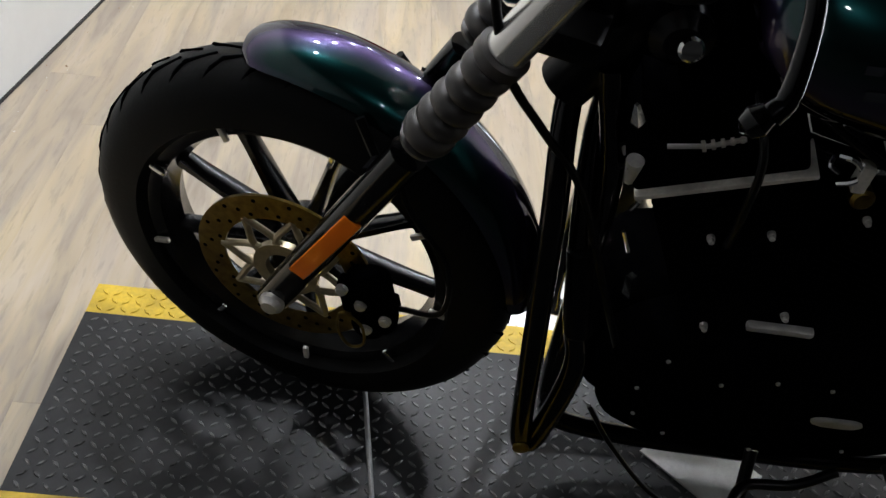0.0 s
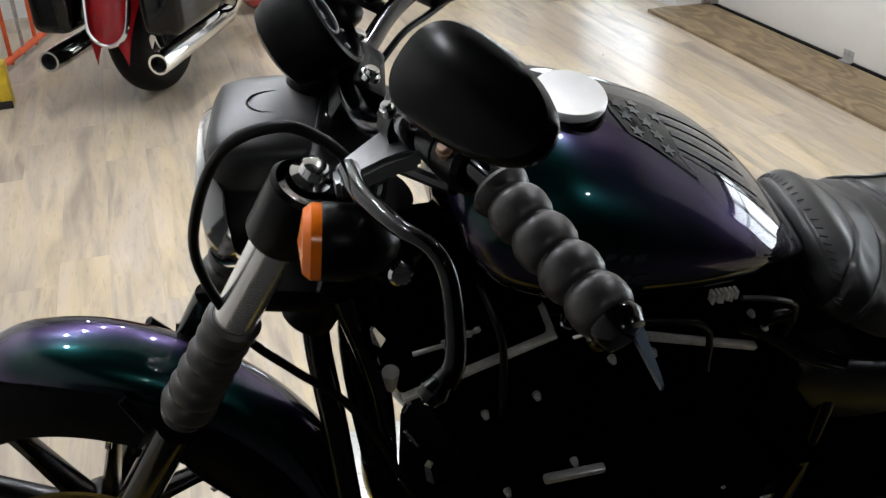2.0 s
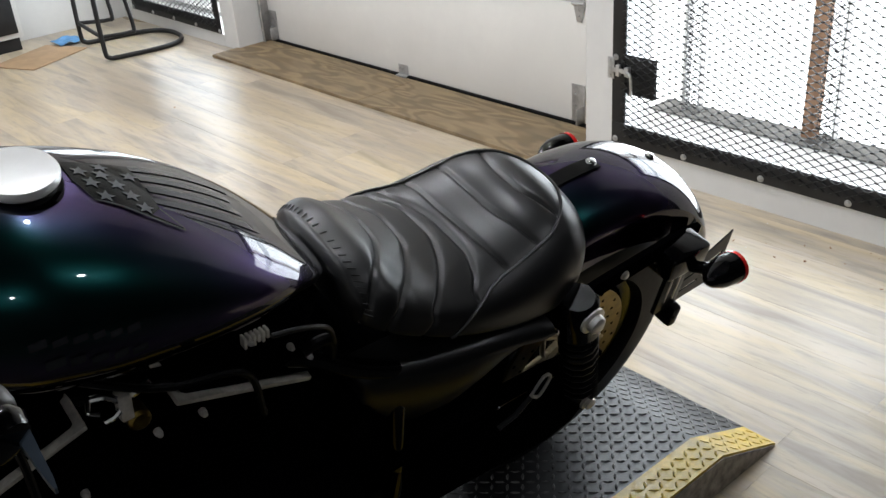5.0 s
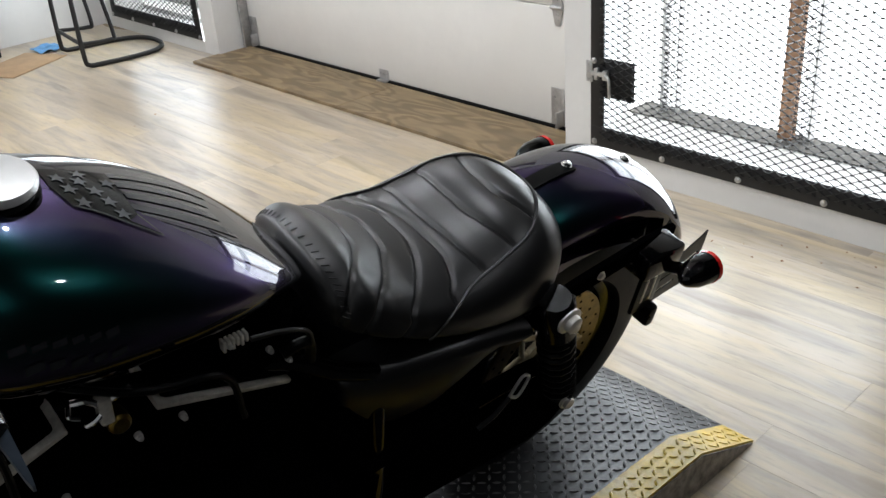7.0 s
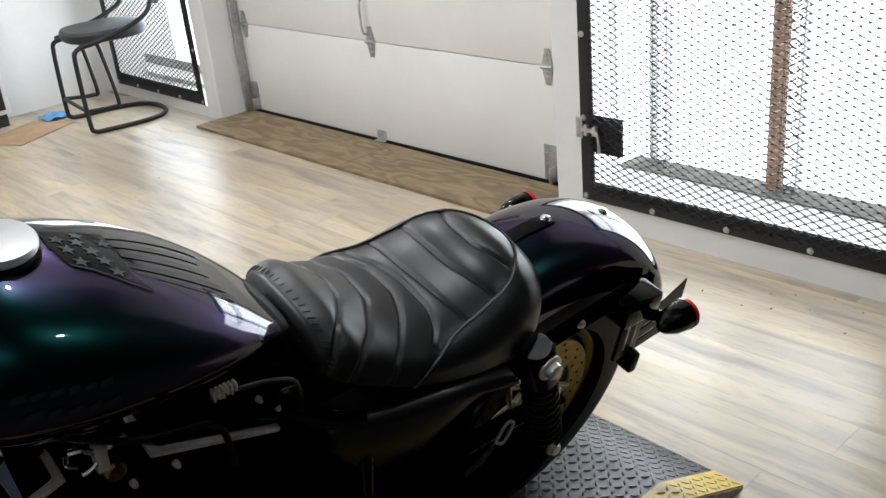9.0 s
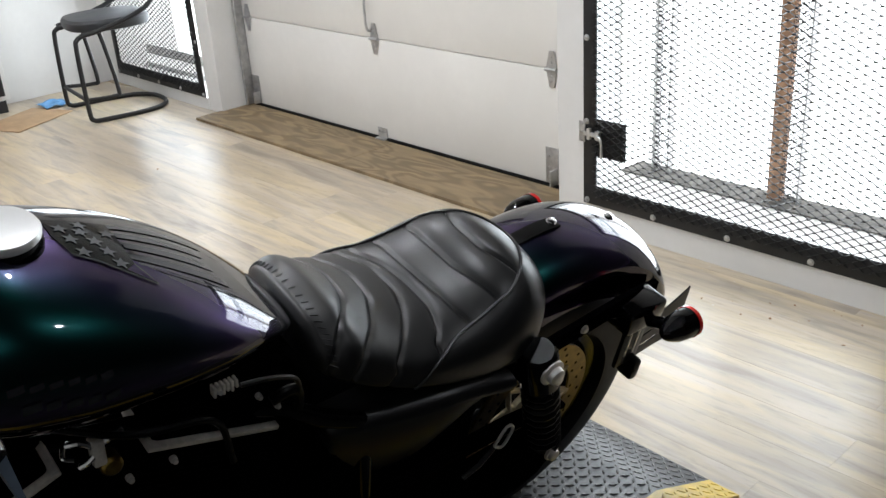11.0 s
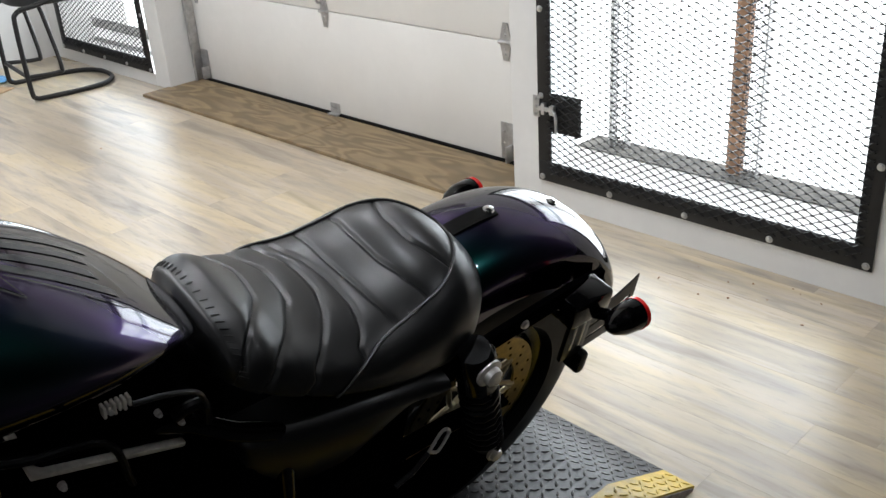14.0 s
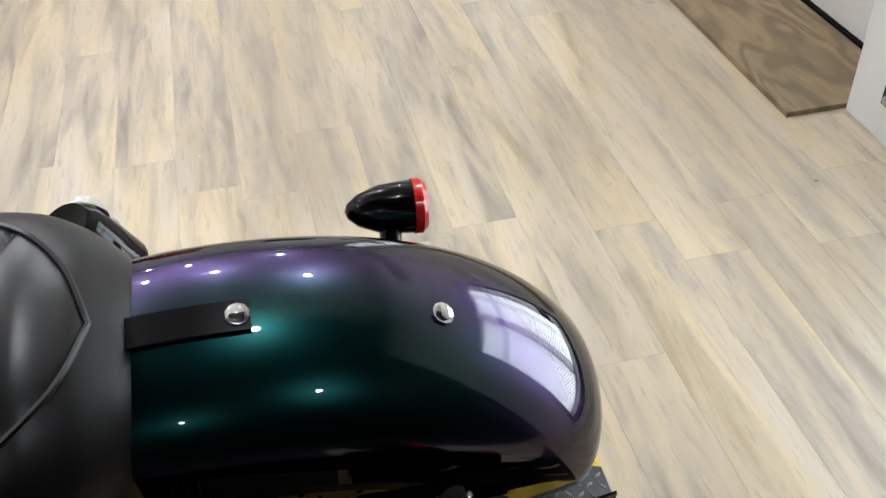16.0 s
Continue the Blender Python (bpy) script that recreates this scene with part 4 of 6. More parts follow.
# tank
TANK = [(0.500, 1.010, 0.975, 0.025), (0.506, 1.040, 0.950, 0.062), (0.522, 1.066, 0.920, 0.100), (0.555, 1.082, 0.890, 0.130), (0.61, 1.084, 0.872, 0.147), (0.68, 1.066, 0.862, 0.153), (0.77, 1.027, 0.856, 0.147),
        (0.84, 0.984, 0.854, 0.133), (0.90, 0.934, 0.852, 0.110), (0.945, 0.888, 0.848, 0.084), (0.975, 0.854, 0.838, 0.056), (0.985, 0.842, 0.832, 0.036)]


def tank_pt(x, a, lift=0.0):
    p = superpt(x, 0, *lerp_table(TANK, x), a, 2.05, 2.3, 0.52)
    if lift:
        q = superpt(x, 0, *lerp_table(TANK, x), a + 0.01, 2.05, 2.3, 0.52)
        r = superpt(x + 0.004, 0, *lerp_table(TANK, x + 0.004), a, 2.05, 2.3, 0.52)
        n = (q - p).cross(r - p)
        if n.length > 1e-12:
            n.normalize()
            if n.z * (p.z - 0.95) + n.y * p.y < 0:
                n = -n
            p = p + n * lift
    return p


bm = bmesh.new()
xs = [0.500 + (0.985 - 0.500) * (0.5 - 0.5 * math.cos(math.pi * k / 60)) for k in range(61)]
loft(bm, [[tank_pt(x, 2 * math.pi * k / 64) for k in range(64)] for x in xs])
tank = part("fuel_tank", bm, FLIP, bike, "violet to green fuel tank with a grey stars and stripes decal")
bm = bmesh.new()
lathe(bm, (0.648, 0, 1.070), (0.06, 0, 1), [(0, .032), (.010, .034), (.011, .038), (.014, .0405), (.019, .0405), (.022, .0385), (.0215, .034), (.020, .025), (.0195, 0)], 48)
part("fuel_cap", bm, CAPMETAL, tank, "brushed silver fuel cap")
bm = bmesh.new()
lathe(bm, (0.648, 0, 1.066), (0.06, 0, 1), [(0, .042), (.008, .042), (.011, .037), (.011, .033)], 40)
part("cap_ring", bm, GLOSS, tank, "black cap ring")
DEC_D = mat("decal_dark", (0.008, 0.009, 0.010), 0.05, 0.0, 0.25)
DEC_L = mat("decal_grey", (0.060, 0.063, 0.066), 0.05, 0.0, 0.25)
EMBLEM = mat("emblem_grey", (0.026, 0.028, 0.032), 0.12, 0.0, 0.25)
DEC_S = mat("decal_star_grey", (0.11, 0.115, 0.12), 0.06, 0.0, 0.25)


def strip(bm, x0, x1, a_0, a_1, b_0, b_1, lift, n=16):
    """A patch of the tank between two lines of angle."""
    rows = []
    for k in range(n + 1):
        f = k / n
        x = x0 + (x1 - x0) * f
        rows.append([bm.verts.new(tank_pt(x, (a_0 + (a_1 - a_0) * f) * (1 - j / 5) + (b_0 + (b_1 - b_0) * f) * (j / 5), lift)) for j in range(6)])
    for r0, r1 in zip(rows, rows[1:]):
        for j in range(5):
            bm.faces.new((r0[j], r0[j + 1], r1[j + 1], r1[j]))
    return bm


rd = math.radians
for x0, x1, a0, a1, b0, b1 in ((0.700, 0.709, 76, 76, 90, 101), (0.709, 0.755, 76, 76, 101, 111), (0.755, 0.771, 76, 76, 111, 106), (0.755, 0.784, 109, 117.5, 111, 118.3)):
    part("decal_field", strip(bmesh.new(), x0, x1, rd(a0), rd(a1), rd(b0), rd(b1), 0.0010), DEC_D, tank, "dark decal field")
for x0, x1, b0, b1 in ((0.699, 0.709, 88, 101), (0.709, 0.730, 101, 104.4), (0.730, 0.755, 104.4, 111), (0.755, 0.784, 111, 118.3), (0.770, 0.785, 105.5, 118)):
    part("decal_edge", strip(bmesh.new(), x0, x1, rd(b0), rd(b1), rd(b0 + 1.3), rd(b1 + 1.3), 0.0016), DEC_L, tank, "pale decal edge")
for k in range(4):
    a, b = 76 + k * 7.6, 66 + k * 15.0
    part("decal_stripe", strip(bmesh.new(), 0.771 + 0.001 * (k % 3), 0.935, rd(a), rd(b), rd(a + 3.9), rd(b + 7.4), 0.0010), DEC_L, tank, "grey decal stripe")
part("decal_edge", strip(bmesh.new(), 0.775, 0.905, rd(105.4), rd(123), rd(106.2), rd(124.5), 0.0016), DEC_L, tank, "pale decal edge")
for x, a in ((0.713, 84), (0.733, 86), (0.717, 91.4), (0.742, 92.3), (0.722, 99.8), (0.749, 99), (0.755, 106.4), (0.738, 80), (0.762, 86)):
    bm = bmesh.new()
    vs = []
    for k in range(10):
        q = 2 * math.pi * k / 10
        r = 0.0098 if k % 2 == 0 else 0.0042
        vs.append(bm.verts.new(tank_pt(x + r * math.cos(q), rd(a) + r * math.sin(q) / 0.15, 0.0020)))
    c = bm.verts.new(tank_pt(x, rd(a), 0.0020))
    for k in range(10):
        bm.faces.new((c, vs[k], vs[(k + 1) % 10]))
    part("decal_star", bm, DEC_S, tank, "pale grey star")
# worn lettering on the flank, as plain bars
for x, dx, a, da in ((0.594, 0.016, 166, 5), (0.614, 0.014, 167, 4), (0.632, 0.014, 167, 4), (0.650, 0.012, 166.5, 4), (0.666, 0.012, 167, 4), (0.682, 0.014, 166, 5), (0.604, 0.018, 179, 5), (0.626, 0.014, 180, 4), (0.645, 0.016, 181, 4), (0.666, 0.014, 181, 4), (0.684, 0.016, 181, 4)):
    part("emblem_bar", strip(bmesh.new(), x, x + dx, rd(a), rd(a - 2), rd(a + da), rd(a + da - 2), 0.0010, 4), EMBLEM, tank, "dull grey emblem bar")

# seat
SEAT = [(0.984, 0.818, 0.795, 0.050), (0.991, 0.836, 0.778, 0.078), (1.004, 0.848, 0.764, 0.102), (1.035, 0.846, 0.748, 0.124), (1.09, 0.810, 0.722, 0.138), (1.15, 0.782, 0.700, 0.150), (1.21, 0.775, 0.680, 0.157), (1.28, 0.786, 0.659, 0.160),
        (1.335, 0.803, 0.650, 0.158), (1.38, 0.808, 0.648, 0.148), (1.415, 0.797, 0.648, 0.132), (1.445, 0.774, 0.654, 0.108), (1.470, 0.746, 0.660, 0.080), (1.488, 0.718, 0.672, 0.055), (1.498, 0.695, 0.680, 0.030)]
# each seam's run across the seat: (y, x) from the near side to the far one
SEAMS = [[(-0.125, 0.998), (-0.080, 1.038), (-0.045, 1.066), (0.0, 1.092), (0.047, 1.100), (0.10, 1.085)],
         [(-0.125, 1.052), (-0.080, 1.096), (-0.045, 1.120), (0.0, 1.144), (0.047, 1.148), (0.10, 1.132)],
         [(-0.135, 1.108), (-0.105, 1.138), (-0.045, 1.179), (0.0, 1.193), (0.047, 1.193), (0.10, 1.178)],
         [(-0.125, 1.188), (-0.105, 1.205), (-0.060, 1.219), (0.0, 1.219), (0.047, 1.214), (0.10, 1.202)],
         [(-0.125, 1.261), (-0.079, 1.250), (-0.030, 1.244), (0.035, 1.241), (0.10, 1.246)],
         [(-0.110, 1.321), (-0.060, 1.306), (-0.012, 1.297), (0.041, 1.298), (0.10, 1.305)],
         [(-0.090, 1.378), (-0.060, 1.366), (-0.012, 1.353), (0.037, 1.355), (0.10, 1.376)]]


def seat_raw(x, a):
    zt, zb, hw = lerp_table(SEAT, x)
    return superpt(x, 0, zt, zb, hw, a, 2.35, 4.5, 0.30)


PIPE_Y = [(0.0, 1.434), (0.04, 1.420), (0.069, 1.400), (0.10, 1.362), (0.111, 1.335), (0.12, 1.305), (0.2, 1.20)]
PIPE_Z = [(0.60, 1.09), (0.70, 1.128), (0.72, 1.140), (0.738, 1.162), (0.752, 1.212), (0.764, 1.276), (0.778, 1.335), (0.80, 1.42), (0.86, 1.60)]


def seat_edge(x, p):
    """How far the point lies before the piping (positive: on the pleats)."""
    e = lerp_table(PIPE_Y, abs(p.y))[0] if abs(p.y) < 0.118 else 1.6
    f = lerp_table(PIPE_Z, p.z)[0] + 5.0 * max(0.0, 0.112 - abs(p.y))
    k = 0.012
    return -k * math.log(math.exp((1.3 - e) / k) + math.exp((1.3 - f) / k)) + 1.3 - x


def seat_pt(x, a, lift=0.0):
    p = seat_raw(x, a)
    zt, zb, hw = lerp_table(SEAT, x)
    c = V(x, 0, zb + (zt - zb) * 0.3)
    d = p - c
    g = lift
    if math.sin(a) > -0.35 and seat_edge(x, p) > 0.003:
        slant = 0.45 * max(0.0, zt - 0.045 - p.z)
        gap_ = min(abs(x - lerp_table(c0, p.y)[0] + slant) for c0 in SEAMS)
        g += 0.0030 - 0.0046 * math.exp(-(gap_ / 0.0034) ** 2) - 0.0022 * math.exp(-gap_ / 0.010)
    elif seat_edge(x, p) <= 0.003:
        g += 0.002
    return p + d.normalized() * g if d.length > 1e-4 else p


bm = bmesh.new()
loft(bm, [[seat_pt(0.984 + (1.498 - 0.984) * k / 380, 2 * math.pi * j / 144) for j in range(144)] for k in range(381)])
seat = part("seat", bm, LEATHER, bike, "black pleated leather solo seat")
pip = []
for k in range(81):
    a = math.pi * (1.10 - 1.20 * k / 80)
    lo, hi = 1.05, 1.48
    for _ in range(24):
        md = (lo + hi) / 2
        if seat_edge(md, seat_raw(md, a)) > 0:
            lo = md
        else:
            hi = md
    pip.append(seat_pt(lo, a, 0.002))
part("piping", tube(bmesh.new(), pip, 0.0028, 6), LEATHER, seat, "raised leather piping")
stitch = bmesh.new()
for k in range(27):
    a = math.pi * (0.97 - 0.94 * k / 26)
    p, q = seat_pt(1.016, a, 0.001), seat_pt(1.006, a, 0.0015)
    tube(stitch, [p, q], 0.0009, 5)
part("stitching", stitch, LEATHER, seat, "dark cross stitching on the nose")

# engine
crank = V(0.71, 0, 0.40)


def cylinder(top, name, lug_x):
    ax = (top - crank).normalized()
    m = Matrix.Translation(crank) @ ax.to_track_quat("Z", "Y").to_matrix().to_4x4()
    L = (top - crank).length
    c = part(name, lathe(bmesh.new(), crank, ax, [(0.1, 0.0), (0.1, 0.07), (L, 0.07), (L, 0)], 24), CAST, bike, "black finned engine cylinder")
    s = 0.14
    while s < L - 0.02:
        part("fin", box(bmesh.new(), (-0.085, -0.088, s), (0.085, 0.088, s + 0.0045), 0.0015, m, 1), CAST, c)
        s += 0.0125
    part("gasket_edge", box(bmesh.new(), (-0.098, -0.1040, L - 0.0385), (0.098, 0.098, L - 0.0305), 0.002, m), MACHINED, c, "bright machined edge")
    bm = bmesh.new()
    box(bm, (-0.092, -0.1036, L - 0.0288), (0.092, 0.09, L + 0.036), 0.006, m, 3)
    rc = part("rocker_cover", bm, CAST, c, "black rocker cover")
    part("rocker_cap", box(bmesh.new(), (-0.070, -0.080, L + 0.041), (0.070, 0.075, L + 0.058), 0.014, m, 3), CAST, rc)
    for px in (-0.06, 0.06):
        part("cover_bolt", bolt(bmesh.new(), m @ V(px, -0.104, L + 0.01), m.to_3x3() @ V(0, -1, 0), 0.006, 0.006), ALLOY, rc)
    bm = bmesh.new()
    box(bm, (lug_x, -0.114, L - 0.057), (lug_x + 0.026, -0.096, L - 0.022), 0.006, m)
    lathe(bm, m @ V(lug_x + 0.016, -0.110, L - 0.054), m.to_3x3() @ V(0, -1, -0.3), [(0, .010), (.006, .010), (.009, .007), (.009, 0)], 16)
    part("lug", bm, MACHINED, c, "bright cast lug")
    for px, pw in ((-0.012, 0.016), (0.018, 0.007)):
        part("hose_band", box(bmesh.new(), (px, -0.1062, L - 0.041), (px + pw, -0.1045, L - 0.028), 0.0005, m), CAST, c, "black band over the machined edge")
    return c


cylinder(V(0.54, 0, 0.797), "front_cylinder", 0.030)
cylinder(V(0.853, 0, 0.770), "rear_cylinder", -0.082)
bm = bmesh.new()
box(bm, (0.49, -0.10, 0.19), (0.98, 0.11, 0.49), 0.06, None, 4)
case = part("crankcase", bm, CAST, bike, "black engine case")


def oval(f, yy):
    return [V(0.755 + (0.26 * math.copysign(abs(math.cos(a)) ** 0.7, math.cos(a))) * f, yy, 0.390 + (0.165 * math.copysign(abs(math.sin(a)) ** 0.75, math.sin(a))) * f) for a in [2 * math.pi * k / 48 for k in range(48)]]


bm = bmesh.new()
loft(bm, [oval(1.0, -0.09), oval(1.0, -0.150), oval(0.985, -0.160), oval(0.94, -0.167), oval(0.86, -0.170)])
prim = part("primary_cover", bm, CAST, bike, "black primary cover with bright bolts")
for x, z in ((0.652, 0.438), (0.722, 0.462), (0.798, 0.460), (0.565, 0.485), (0.545, 0.40), (0.56, 0.32), (0.62, 0.265), (0.891, 0.278), (0.76, 0.245), (0.95, 0.36), (0.92, 0.47)):
    part("cover_bolt", bolt(bmesh.new(), (x, -0.168, z), (0, -1, 0), 0.0034, 0.005), ALLOY, prim, "small bright bolt")
for x0, x1, z, mt in ((0.805, 0.880, 0.370, ALLOY),):
    bm = bmesh.new()
    rows = [[V((x0 + x1) / 2 + (x1 - x0) / 2 * math.copysign(abs(math.cos(a)) ** 0.5, math.cos(a)) * f, yy, z + 0.011 * math.sin(a) * f) for a in [2 * math.pi * k / 24 for k in range(24)]] for yy, f in ((-0.166, 1), (-0.174, 1), (-0.176, 0.85))]
    part("inspection_cover", loft(bm, rows), SATIN if z > 0.45 else mt, prim, "small oblong cover")
part("engine_bar", box(bmesh.new(), (0.632, -0.172, 0.586), (0.716, -0.160, 0.598), 0.003), ALLOY, case, "narrow bright bar")
for p in ((0.560, -0.112, 0.686), (0.625, -0.112, 0.708), (0.587, -0.160, 0.566), (0.673, -0.160, 0.612), (0.719, -0.108, 0.752), (0.781, -0.098, 0.736)):
    part("engine_bolt", bolt(bmesh.new(), p, (0, -1, 0.15), 0.0038, 0.007), ALLOY, case, "bright engine bolt")
# fuel fittings between the cylinders
part("intake", lathe(bmesh.new(), (0.70, -0.02, 0.745), (0, 1, 0), [(-0.06, 0.0), (-0.06, 0.035), (0.10, 0.04), (0.10, 0)], 20), CAST, bike)
for pts, r in (([(0.658, -0.115, 0.798), (0.672, -0.122, 0.800), (0.684, -0.124, 0.790), (0.692, -0.122, 0.776)], 0.0045), ([(0.690, -0.118, 0.786), (0.705, -0.124, 0.792), (0.722, -0.122, 0.798)], 0.005), ([(0.668, -0.12, 0.762), (0.680, -0.126, 0.772), (0.694, -0.124, 0.786)], 0.004), ([(0.655, -0.112, 0.792), (0.652, -0.120, 0.785), (0.662, -0.124, 0.780)], 0.003)):
    part("fuel_fitting", tube(bmesh.new(), smooth_path(pts, 4), r, 8), CHROME, bike, "bright fuel fitting")
part("fitting_block", box(bmesh.new(), (0.682, -0.130, 0.758), (0.698, -0.112, 0.796), 0.003), MACHINED, bike, "bright fitting block")
part("fuel_plug", lathe(bmesh.new(), (0.704, -0.10, 0.742), (0, -1, 0.1), [(0, .014), (.022, .014), (.026, .010), (.026, 0)], 16), DISC, bike, "brass coloured plug")
for k in range(6):
    part("clamp_tooth", box(bmesh.new(), (0.838 + 0.006 * k, -0.128, 0.786 + 0.003 * (k % 2)), (0.842 + 0.006 * k, -0.116, 0.802), 0.001), MACHINED, bike, "bright hose clamp tooth")
for p in ((0.902, -0.10, 0.786), (0.931, -0.10, 0.752), (0.844, -0.10, 0.829)):
    part("engine_bolt", bolt(bmesh.new(), p, (0, -1, 0.15), 0.0034, 0.006), ALLOY, bike, "bright engine bolt")
part("coil_cover", box(bmesh.new(), (0.47, -0.095, 0.83), (0.58, -0.03, 0.93), 0.015), CAST, bike)
part("horn", lathe(bmesh.new(), (0.455, -0.10, 0.905), (0, -1, 0), [(-0.03, 0.0), (-0.03, 0.03), (0.0, 0.034), (0.012, 0.02), (0.012, 0)], 20), SATIN, bike)
part("spark_lead", tube(bmesh.new(), smooth_path([(0.55, -0.08, 0.86), (0.57, -0.14, 0.80), (0.575, -0.145, 0.72), (0.585, -0.12, 0.64)], 6), 0.005, 8), SATIN, bike, "black spark lead")
part("spark_lead", tube(bmesh.new(), smooth_path([(0.60, -0.08, 0.84), (0.72, -0.14, 0.80), (0.83, -0.135, 0.76), (0.86, -0.12, 0.66)], 6), 0.005, 8), SATIN, bike, "black spark lead")

# bright fittings on the front downtube and the cable with its clamps
part("tube_fitting", tube(bmesh.new(), [(0.441, -0.100, 0.795), (0.442, -0.100, 0.762)], [0.0105, 0.006], 12), ALLOY, bike, "bright tapered fitting")
part("tube_bracket", tube(bmesh.new(), [(0.495, -0.100, 0.570), (0.502, -0.100, 0.529)], [0.007, 0.0095], 4), CHROME, bike, "bright bracket")
part("tube_bracket", tube(bmesh.new(), [(0.420, -0.100, 0.881), (0.428, -0.100, 0.855)], [0.003, 0.008], 4), CHROME, bike, "bright bracket")
part("case_bracket", tube(bmesh.new(), [(0.569, -0.140, 0.395), (0.604, -0.140, 0.343)], [0.006, 0.012], 4), MACHINED, bike, "bright case bracket")
part("tube_clip", tube(bmesh.new(), [(0.464, -0.100, 0.725), (0.458, -0.100, 0.708)], 0.0035, 8), CHROME, bike, "bright wire clip")
part("tube_clip", tube(bmesh.new(), [(0.461, -0.100, 0.664), (0.477, -0.100, 0.624)], 0.0030, 8), CHROME, bike, "bright wire clip")
cab = part("throttle_cable", tube(bmesh.new(), [(0.464, -0.110, 0.835), (0.505, -0.112, 0.846), (0.540, -0.110, 0.862)], 0.0028, 8), ALLOY, bike, "thin grey cable with ring clamps")
for k in range(5):
    q = V(0.500, -0.112, 0.845) + V(0.036, 0.001, 0.016) * (k / 4)
    part("ring_clamp", lathe(bmesh.new(), q, (0.9, 0, 0.4), [(-.002, 0), (-.002, .0062 - .0006 * k), (.002, .0062 - .0006 * k), (.002, 0)], 14), MACHINED, cab, "ribbed ring clamp")
part("head_bolt", lathe(bmesh.new(), (0.449, -0.100, 0.965), (0, -1, 0.5), [(0, .013), (.006, .013), (.009, .010), (.010, 0)], 18), CHROME, bike, "bright domed bolt")

# frame
for s in (-1, 1):
    y = 0.055 * s
    part("frame_tube", tube(bmesh.new(), smooth_path([(0.40, y * 0.5, 0.86), (0.435, y, 0.70), (0.445, y * 1.3, 0.45), (0.455, y * 1.7, 0.20), (0.50, y * 2, 0.13), (0.75, y * 2.2, 0.125), (1.05, y * 2.2, 0.15), (1.10, y * 2.2, 0.30), (1.08, y * 2, 0.62)]), 0.0165, 14), GLOSS, bike)
    part("seat_rail", tube(bmesh.new(), smooth_path([(0.60, y * 0.6, 0.80), (0.90, y * 1.4, 0.745), (1.02, y * 2.0, 0.68), (1.20, y * 2.2, 0.60), (1.40, y * 2.3, 0.59)]), 0.015, 12), GLOSS, bike)
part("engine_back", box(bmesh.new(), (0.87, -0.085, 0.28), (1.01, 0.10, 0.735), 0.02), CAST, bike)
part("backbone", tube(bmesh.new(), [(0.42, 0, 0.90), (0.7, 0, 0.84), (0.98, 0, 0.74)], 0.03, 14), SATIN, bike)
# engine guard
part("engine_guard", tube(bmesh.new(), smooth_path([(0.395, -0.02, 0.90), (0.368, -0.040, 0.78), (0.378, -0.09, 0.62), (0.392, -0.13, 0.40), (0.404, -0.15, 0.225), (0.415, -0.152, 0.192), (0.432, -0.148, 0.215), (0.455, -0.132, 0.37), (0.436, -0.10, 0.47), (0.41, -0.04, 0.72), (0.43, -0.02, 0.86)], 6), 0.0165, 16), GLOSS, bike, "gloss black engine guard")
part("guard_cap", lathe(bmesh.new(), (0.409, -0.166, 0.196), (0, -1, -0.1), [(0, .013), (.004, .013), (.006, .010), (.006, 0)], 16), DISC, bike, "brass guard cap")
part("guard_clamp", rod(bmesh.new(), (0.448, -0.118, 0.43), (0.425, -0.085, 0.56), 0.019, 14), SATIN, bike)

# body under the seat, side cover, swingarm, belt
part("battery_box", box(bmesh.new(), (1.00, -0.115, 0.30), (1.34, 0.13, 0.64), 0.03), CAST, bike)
bm = bmesh.new()
SC = [(1.012, 0.682, 0.560, 0.106), (1.020, 0.686, 0.530, 0.118), (1.06, 0.686, 0.505, 0.132), (1.11, 0.685, 0.498, 0.146), (1.17, 0.687, 0.508, 0.160), (1.20, 0.688, 0.522, 0.166), (1.27, 0.681, 0.588, 0.174), (1.31, 0.674, 0.616, 0.179), (1.332, 0.669, 0.632, 0.181)]
rows = []
for k in range(41):
    x = 1.012 + 0.32 * k / 40
    zt, zb, yo = lerp_table(SC, x)
    h = zt - zb
    rr = min(0.024, h * 0.42)
    row = [V(x, -0.070, zt - 0.013)]
    row += [V(x, -yo + 1.5 * rr * (1 - math.sin(q)), zt - 0.014 - rr * (1 - math.cos(q))) for q in [math.pi / 2 * i / 8 for i in range(9)]]
    rows.append(row + [V(x, -yo + 0.006, zb + h * 0.50), V(x, -yo + 0.018, zb + h * 0.25), V(x, -yo + 0.034, zb + 0.004), V(x, -0.070, zb)])
loft(bm, rows)
side = part("side_cover", bm, COVER, bike, "satin black side cover")
part("cover_bolt", bolt(bmesh.new(), (1.007, -0.113, 0.689), (-0.3, -1, 0.5), 0.005, 0.006), ALLOY, side, "bright cover bolt")
for s in (-1, 1):
    part("swingarm", box(bmesh.new(), (1.05, 0.105 * s - 0.015, 0.285), (1.56, 0.105 * s + 0.015, 0.345), 0.012), SATIN, bike)
    part("axle_end", bolt(bmesh.new(), (RA.x, 0.122 * s, RA.z), (0, s, 0), 0.014, 0.016), ALLOY, bike, "bright axle nut")
bm = bmesh.new()
loft(bm, [[V(x, -0.142, z), V(x, -0.112, z), V(x, -0.112, z + 0.012), V(x, -0.142, z + 0.012)] for x, z in ((1.06, 0.43), (1.25, 0.445), (1.42, 0.44), (1.55, 0.42))])
part("belt_guard", bm, CAST, bike, "black belt guard")
bm = bmesh.new()
